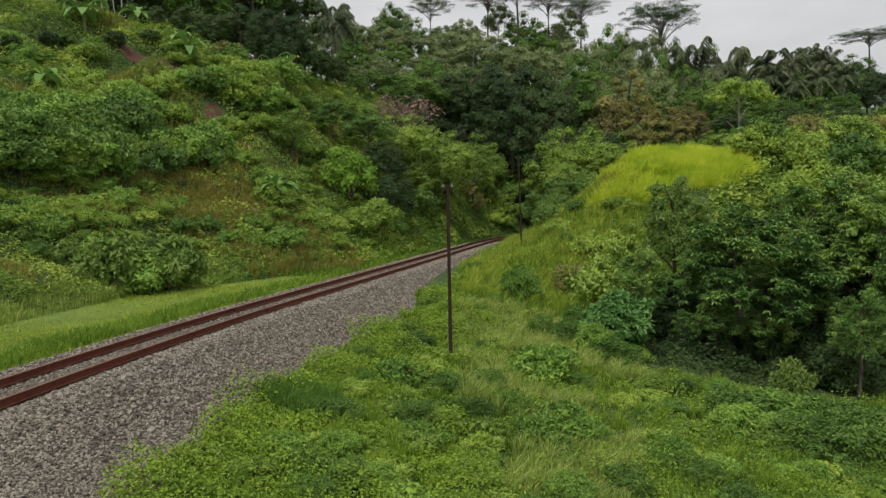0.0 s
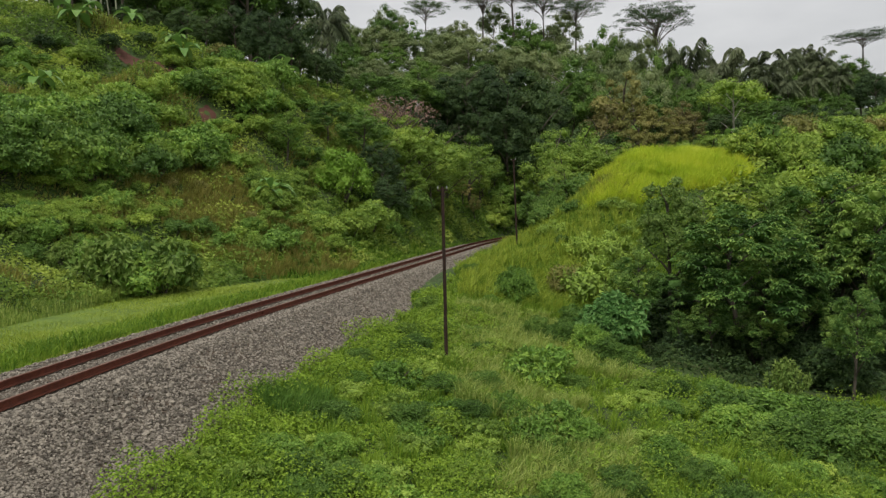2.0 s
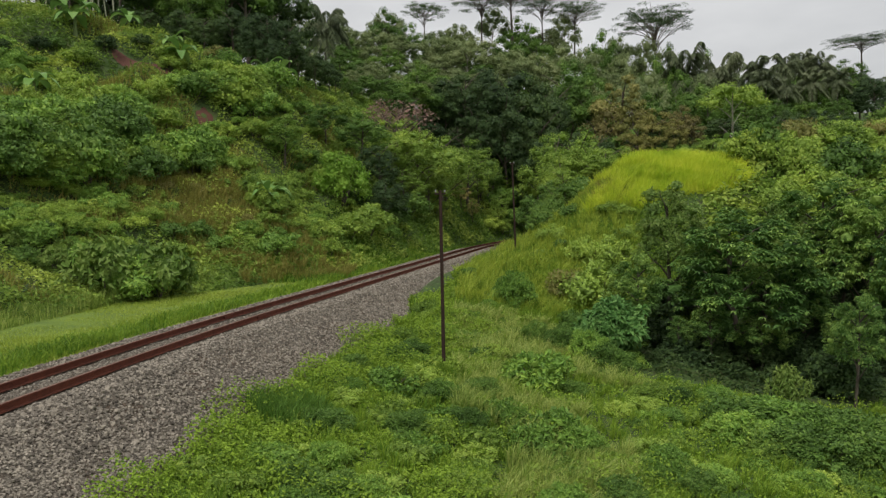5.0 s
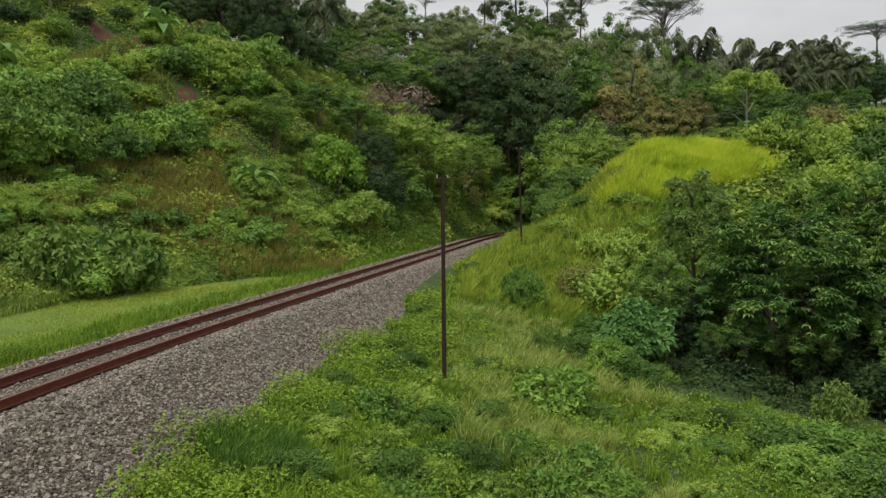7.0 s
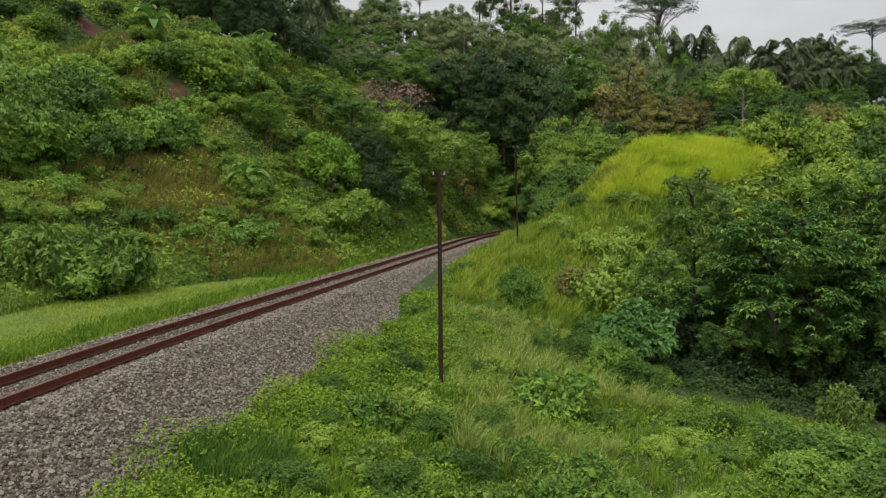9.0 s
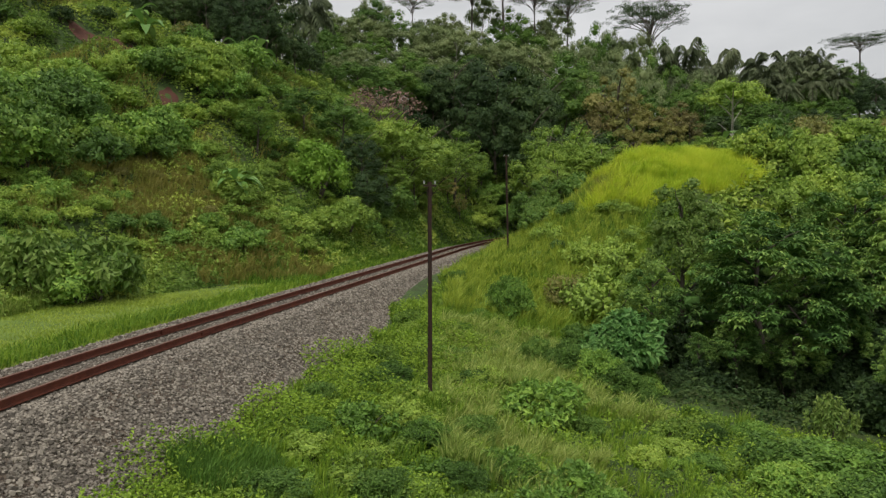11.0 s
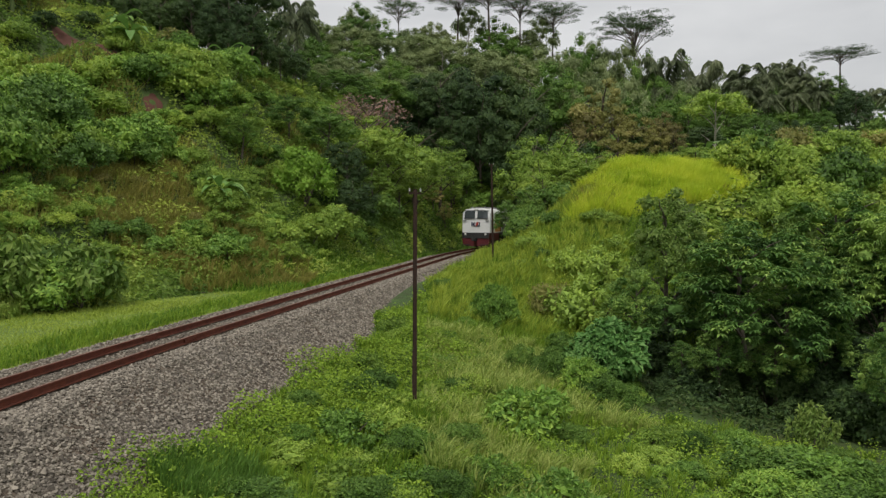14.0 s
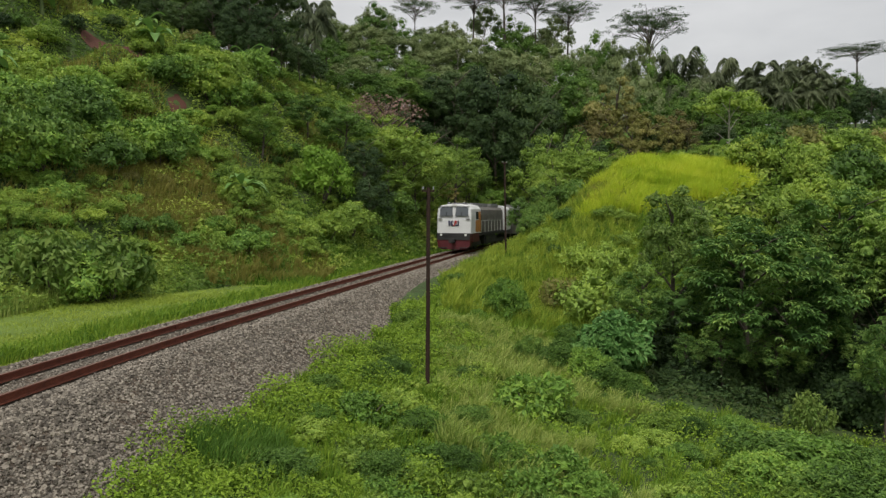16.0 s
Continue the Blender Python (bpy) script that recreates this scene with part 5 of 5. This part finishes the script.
def herbs(name, label, count, test, area, height, length, mat):
    """Loose leaves standing over the soil."""
    g = np.random.default_rng(count + 1)
    c = spread_points(count, test, *area, g)
    lift = g.random(count) ** 1.2 * height * np.clip(0.75 + 1.5 * lumps(c[:, 0] * 4.3, c[:, 1] * 4.3) + 0.9 * lumps(c[:, 0] * 1.7, c[:, 1] * 1.7), 0.1, 2.4)
    c[:, 2] += np.maximum(lift, 0.01)
    L = length * g.uniform(0.6, 1.4, count) * (0.8 + c[:, 1] / 40)
    nrm = g.normal(size=(count, 3)) * 0.7 + [[0, -0.25, 1]]
    v, f = leaf_arrays(c, g.normal(size=(count, 3)) * [1, 1, 0.45], nrm, L, L * 0.55)
    tagged(new(name, mesh_from(name, v, f, mat)), label, "weeds", kind="stuff")


def on_lawn(x, y, g):
    n = across(x, y)
    return (n < -2.1) & (n > -10) & (y < 45)


def on_slope(x, y, g):
    n = across(x, y)
    return (n > 2.95 + 0.4 * np.sin(y * 1.1) * np.sin(y * 0.37)) & (n < 24) & (y < 50) & ((y < 23.6) | (x < 0.24 * y) | (y > 40))


def on_knoll(x, y, g):
    n = across(x, y)
    return (n > 9.2 + 3.0 * lumps(y, x)) & (x < 0.415 * y + 3 * lumps(x * 0.5, y * 0.5)) & (y > 48 + 3 * lumps(x, y)) & (y < 66)


def on_hill(x, y, g):
    n = across(x, y)
    return (n < -3.0 - 5.0 * (1 - smooth(25, 42, y))) & (y > 22) & ~bare(x, y)


def on_bank(x, y, g):
    n = across(x, y)
    return (n > 2.6) & (n < 16) & (y > 30) & (y < 62)


def dry_spots(x, y, g):
    return on_hill(x, y, g) & (lumps(x * 0.6 + 9, y * 0.6) < -0.05) & (across(x, y) < -9)


grass("lawn_grass", "short light green grass beside the track", 80000, on_lawn, (-26, 0, 10, 46), 0.06, 0.15, GRASS_LAWN, 0.018, simple=True)
grass("verge_grass", "taller green grass along the ballast", 12000, lambda x, y, g: (across(x, y) < -2.2) & (across(x, y) > -3.6), (-20, 2, 10, 60), 0.12, 0.4, GRASS_LUSH, 0.014)
grass("slope_grass", "lush green grass on the slope below the track", 36000, on_slope, (-8, 24, 6, 50), 0.08, 0.28, GRASS_LUSH, 0.014)
tussocks("long_grass", "long pale grass bent over in tufts on the slope", 1100, 36, lambda x, y, g: on_slope(x, y, g) & (x > -0.01 * y) & (x < 0.3 * y) & (lumps(x * 1.6, y * 1.6 + 3) > -0.12), (-2, 11, 11, 30), 0.3, 0.8, GRASS_LONG, 0.012)
tussocks("slope_tufts", "green grass tufts on the slope below the track", 2600, 26, on_slope, (-8, 24, 7, 46), 0.2, 0.6, GRASS_LUSH, 0.012)
tussocks("pole_grass", "tall green grass round the foot of the pole", 34, 30, lambda x, y, g: ((x + 0.42) / 0.9) ** 2 + ((y - 19.3) / 0.8) ** 2 < 1, (-1.5, 0.6, 18.3, 20.3), 0.4, 0.75, GRASS_LUSH, 0.012)
herbs("slope_weeds", "leafy green weeds on the slope below the track", 170000, lambda x, y, g: on_slope(x, y, g) & (g.random(len(x)) < 1.0 - 0.75 * smooth(-0.02, 0.1, x / y)), (-8, 24, 6, 50), 0.42, 0.066, SLOPE_LEAF)
grass("knoll_grass", "bright yellow-green tall grass on the knoll", 60000, on_knoll, (5, 48, 46, 68), 0.5, 1.1, GRASS_BRIGHT, 0.013, 0.45, simple=True)
tussocks("knoll_tufts", "tall bright grass tufts on the knoll", 1500, 26, on_knoll, (5, 48, 46, 68), 0.7, 1.5, GRASS_BRIGHT, 0.014, 0.7)
grass("knoll_dry_grass", "brown dry grass patch on the knoll", 7000, lambda x, y, g: (across(x, y) > 9) & (x < 0.4 * y) & (lumps(x * 1.3 + 4, y * 1.3) < -0.28), (8, 30, 49, 65), 0.4, 0.9, GRASS_DRY, 0.014, 0.4, simple=True)
grass("bank_grass", "tall yellow-green grass on the bank", 40000, on_bank, (0, 30, 30, 62), 0.3, 0.8, GRASS_LUSH, 0.018, 0.4, simple=True)
tussocks("bank_tufts", "tall yellow-green grass tufts on the bank", 1900, 26, lambda x, y, g: (across(x, y) > 2.9) & (across(x, y) < 13) & (x < 0.27 * y), (0, 16, 31, 57), 0.5, 1.15, GRASS_BANK, 0.013, 0.7)
grass("hill_dry_grass", "yellowing dry grass on the hillside", 26000, dry_spots, (-60, 4, 24, 80), 0.3, 0.8, GRASS_DRY, 0.02, 0.4, simple=True)
herbs("hill_undergrowth", "green undergrowth covering the hillside", 180000, on_hill, (-66, 4, 22, 86), 0.6, 0.11, HILL_LEAF)
herbs("upland_weeds", "light green weeds on the upland beyond the knoll", 50000, lambda x, y, g: (x > 0.36 * y) & (y > 42), (14, 72, 42, 98), 0.6, 0.2, HILL_LEAF)
tussocks("terrace_grass", "yellow-brown dry grass tufts on the hill terraces", 900, 26, lambda x, y, g: ((x + 12) / 6.0) ** 2 + ((y - 38.5) / 5.5) ** 2 < 1 + 0.5 * lumps(x * 2, y * 2), (-20, -4, 31, 46), 0.35, 0.9, GRASS_DRY, 0.012, 0.7)
grass("cutting_grass", "green grass on the foot of the cutting", 26000, lambda x, y, g: (across(x, y) < -2.4) & (across(x, y) > -8) & (y > 34), (-14, 24, 34, 104), 0.15, 0.5, GRASS_LUSH, 0.018, 0.4, simple=True)
# leaf colour darkened to paint in the shade under the crowns
herbs("hollow_weeds", "weeds under the trees, their leaf colour darkened for the shade there", 24000, lambda x, y, g: (x > 0.25 * y) & (y > 24.5) & (across(x, y) > 3), (4, 34, 21, 42), 0.5, 0.12, LEAF_DEEP)
grass("reed_fringe", "pale reeds along the foot of the hill bushes", 3500, lambda x, y, g: (across(x, y) < -7.9 + 0.5 * np.sin(x * 2)) & (across(x, y) > -9.0) & (y < 32), (-30, -8, 18, 33), 0.3, 0.75, GRASS_LONG, 0.012, 0.3)
grass("reed_tuft", "dense dark green grass tuft beside the ballast", 2600, lambda x, y, g: ((x + 3.9) / 0.95) ** 2 + ((y - 13.9) / 1.1) ** 2 < 1, (-5.2, -2.8, 12.4, 15.4), 0.3, 0.6, TUFT, 0.012, 0.2)

# ---- worn slabs beside the rails ----
CONCRETE = rough_material("old_concrete", (0.22, 0.21, 0.19), (0.42, 0.41, 0.38), 2.0)
for y, n, w, d, turn in ((51.2, 1.75, 0.9, 0.35, 12), (53.4, 1.9, 1.2, 0.3, -18), (49.6, 1.55, 0.7, 0.3, 30)):
    slab = new("concrete_slab")
    tagged(slab, "pale worn concrete slab lying beside the rails", "slab", "slabs beside the rails")
    boxed("block", (-w / 2, w / 2, -d / 2, d / 2, -0.1, 0.06), CONCRETE, slab)
    slab.matrix_basis = pose(float(track_x(y)) + n, y, -0.36 - 0.3 * (n - 1.5), 0, 18, turn)

# ---- ballast stones ----
def stone_arrays(g):
    v = np.array([(1, 0, 0), (-1, 0, 0), (0, 1, 0), (0, -1, 0), (0, 0, 1), (0, 0, -1), (0.6, 0.6, 0.5), (-0.6, -0.5, 0.6)]) * g.uniform(0.65, 1.25, (8, 3))
    f = np.array([(0, 6, 4), (6, 2, 4), (2, 1, 4), (1, 7, 4), (7, 3, 4), (3, 0, 4), (2, 6, 0), (7, 1, 3), (2, 0, 5), (1, 2, 5), (3, 1, 5), (0, 3, 5)])
    return v, f


def bed_height(n):
    return np.interp(n, [p[0] for p in BED_SIDE], [p[1] for p in BED_SIDE])


def stones():
    g = np.random.default_rng(5)
    shapes = [stone_arrays(g) for _ in range(12)]
    count = 72000
    y = 6 + 55 * g.random(count) ** 2.2
    n = np.where(g.random(count) < 0.62, g.uniform(0.7, 3.1, count), g.uniform(-2.35, 0.9, count))
    keep = (np.abs(np.abs(n) - 0.57) > 0.09)
    y, n = y[keep], n[keep]
    s = track_slope(y); k = np.sqrt(1 + s * s)
    x, yy = track_x(y) + n / k, y - n * s / k
    z = bed_height(n) + g.uniform(-0.01, 0.02, len(n))
    size = g.uniform(0.02, 0.038, len(n)) * (1 + y / 70)
    size = np.where(np.abs(n) < 0.7, size * 0.8, size)
    q = g.normal(size=(len(n), 4)); q /= np.linalg.norm(q, axis=1, keepdims=True)
    a, b, c, d = q.T
    R = np.stack([np.stack([1 - 2 * (c * c + d * d), 2 * (b * c - a * d), 2 * (b * d + a * c)], 1), np.stack([2 * (b * c + a * d), 1 - 2 * (b * b + d * d), 2 * (c * d - a * b)], 1), np.stack([2 * (b * d - a * c), 2 * (c * d + a * b), 1 - 2 * (b * b + c * c)], 1)], 1)
    arrs = []
    pick = g.integers(0, 12, len(n))
    for i, (v, f) in enumerate(shapes):
        m = pick == i
        P = np.einsum("nij,vj->nvi", R[m], v) * size[m][:, None, None] * [1, 1, 0.8] + np.stack([x[m], yy[m], z[m]], 1)[:, None]
        F = (np.arange(m.sum())[:, None, None] * 8 + f[None]).reshape(-1, 3)
        arrs.append((P.reshape(-1, 3), F))
    part_mesh("ballast_stones", mesh_from("ballast_stones", *join_arrays(arrs), STONE), railway, "grey-brown crushed stones")["kind"] = "stuff"


stones()


def near_stones():
    """The stones of the shoulder that lie nearest, one by one."""
    g = np.random.default_rng(8)
    shapes = [mesh_from("stone", *(lambda v, f: (v * 0.055, f))(*stone_arrays(g)), STONE) for _ in range(10)]
    for i in range(260):
        y, n = g.uniform(8.5, 13.5), g.uniform(0.85, 2.9)
        s = float(track_slope(y)); k = math.sqrt(1 + s * s)
        ob = part_mesh("stone", shapes[i % 10], railway)
        ob.matrix_basis = pose(float(track_x(y)) + n / k, y - n * s / k, float(bed_height(n)) + 0.025, g.uniform(-40, 40), g.uniform(-40, 40), g.uniform(0, 360))


near_stones()


# ---- what moves ----
def along(y_front, back):
    """The place on the track that lies a length behind the given one."""
    y, left = y_front, back
    while left > 0:
        step = min(left, 0.5)
        y += step / math.sqrt(1 + float(track_slope(y)) ** 2)
        left -= step
    return Vector((float(track_x(y)), y, 0.0))


def vehicle_pose(y_front, offset, length):
    a, b = along(y_front, offset + length * 0.2), along(y_front, offset + length * 0.8)
    back = (b - a).normalized()
    m = Matrix.Identity(4)
    side = back.cross(Vector((0, 0, 1)))
    m.col[0].xyz, m.col[1].xyz, m.col[2].xyz = side, back, Vector((0, 0, 1))
    m.translation = a - back * length * 0.2
    return m


def front(t):
    return 56.5 + 6.2 * (16.0 - t)


def motions():
    times = [0.0, 4.0, 8.0] + [10 + 0.5 * i for i in range(13)]
    walk(loco, [(t, vehicle_pose(front(t), 0.0, 15.2)) for t in times])
    for i, w in enumerate(wagons):
        walk(w, [(t, vehicle_pose(front(t), 16.2 + 21.0 * i, 20.0)) for t in times])


motions()
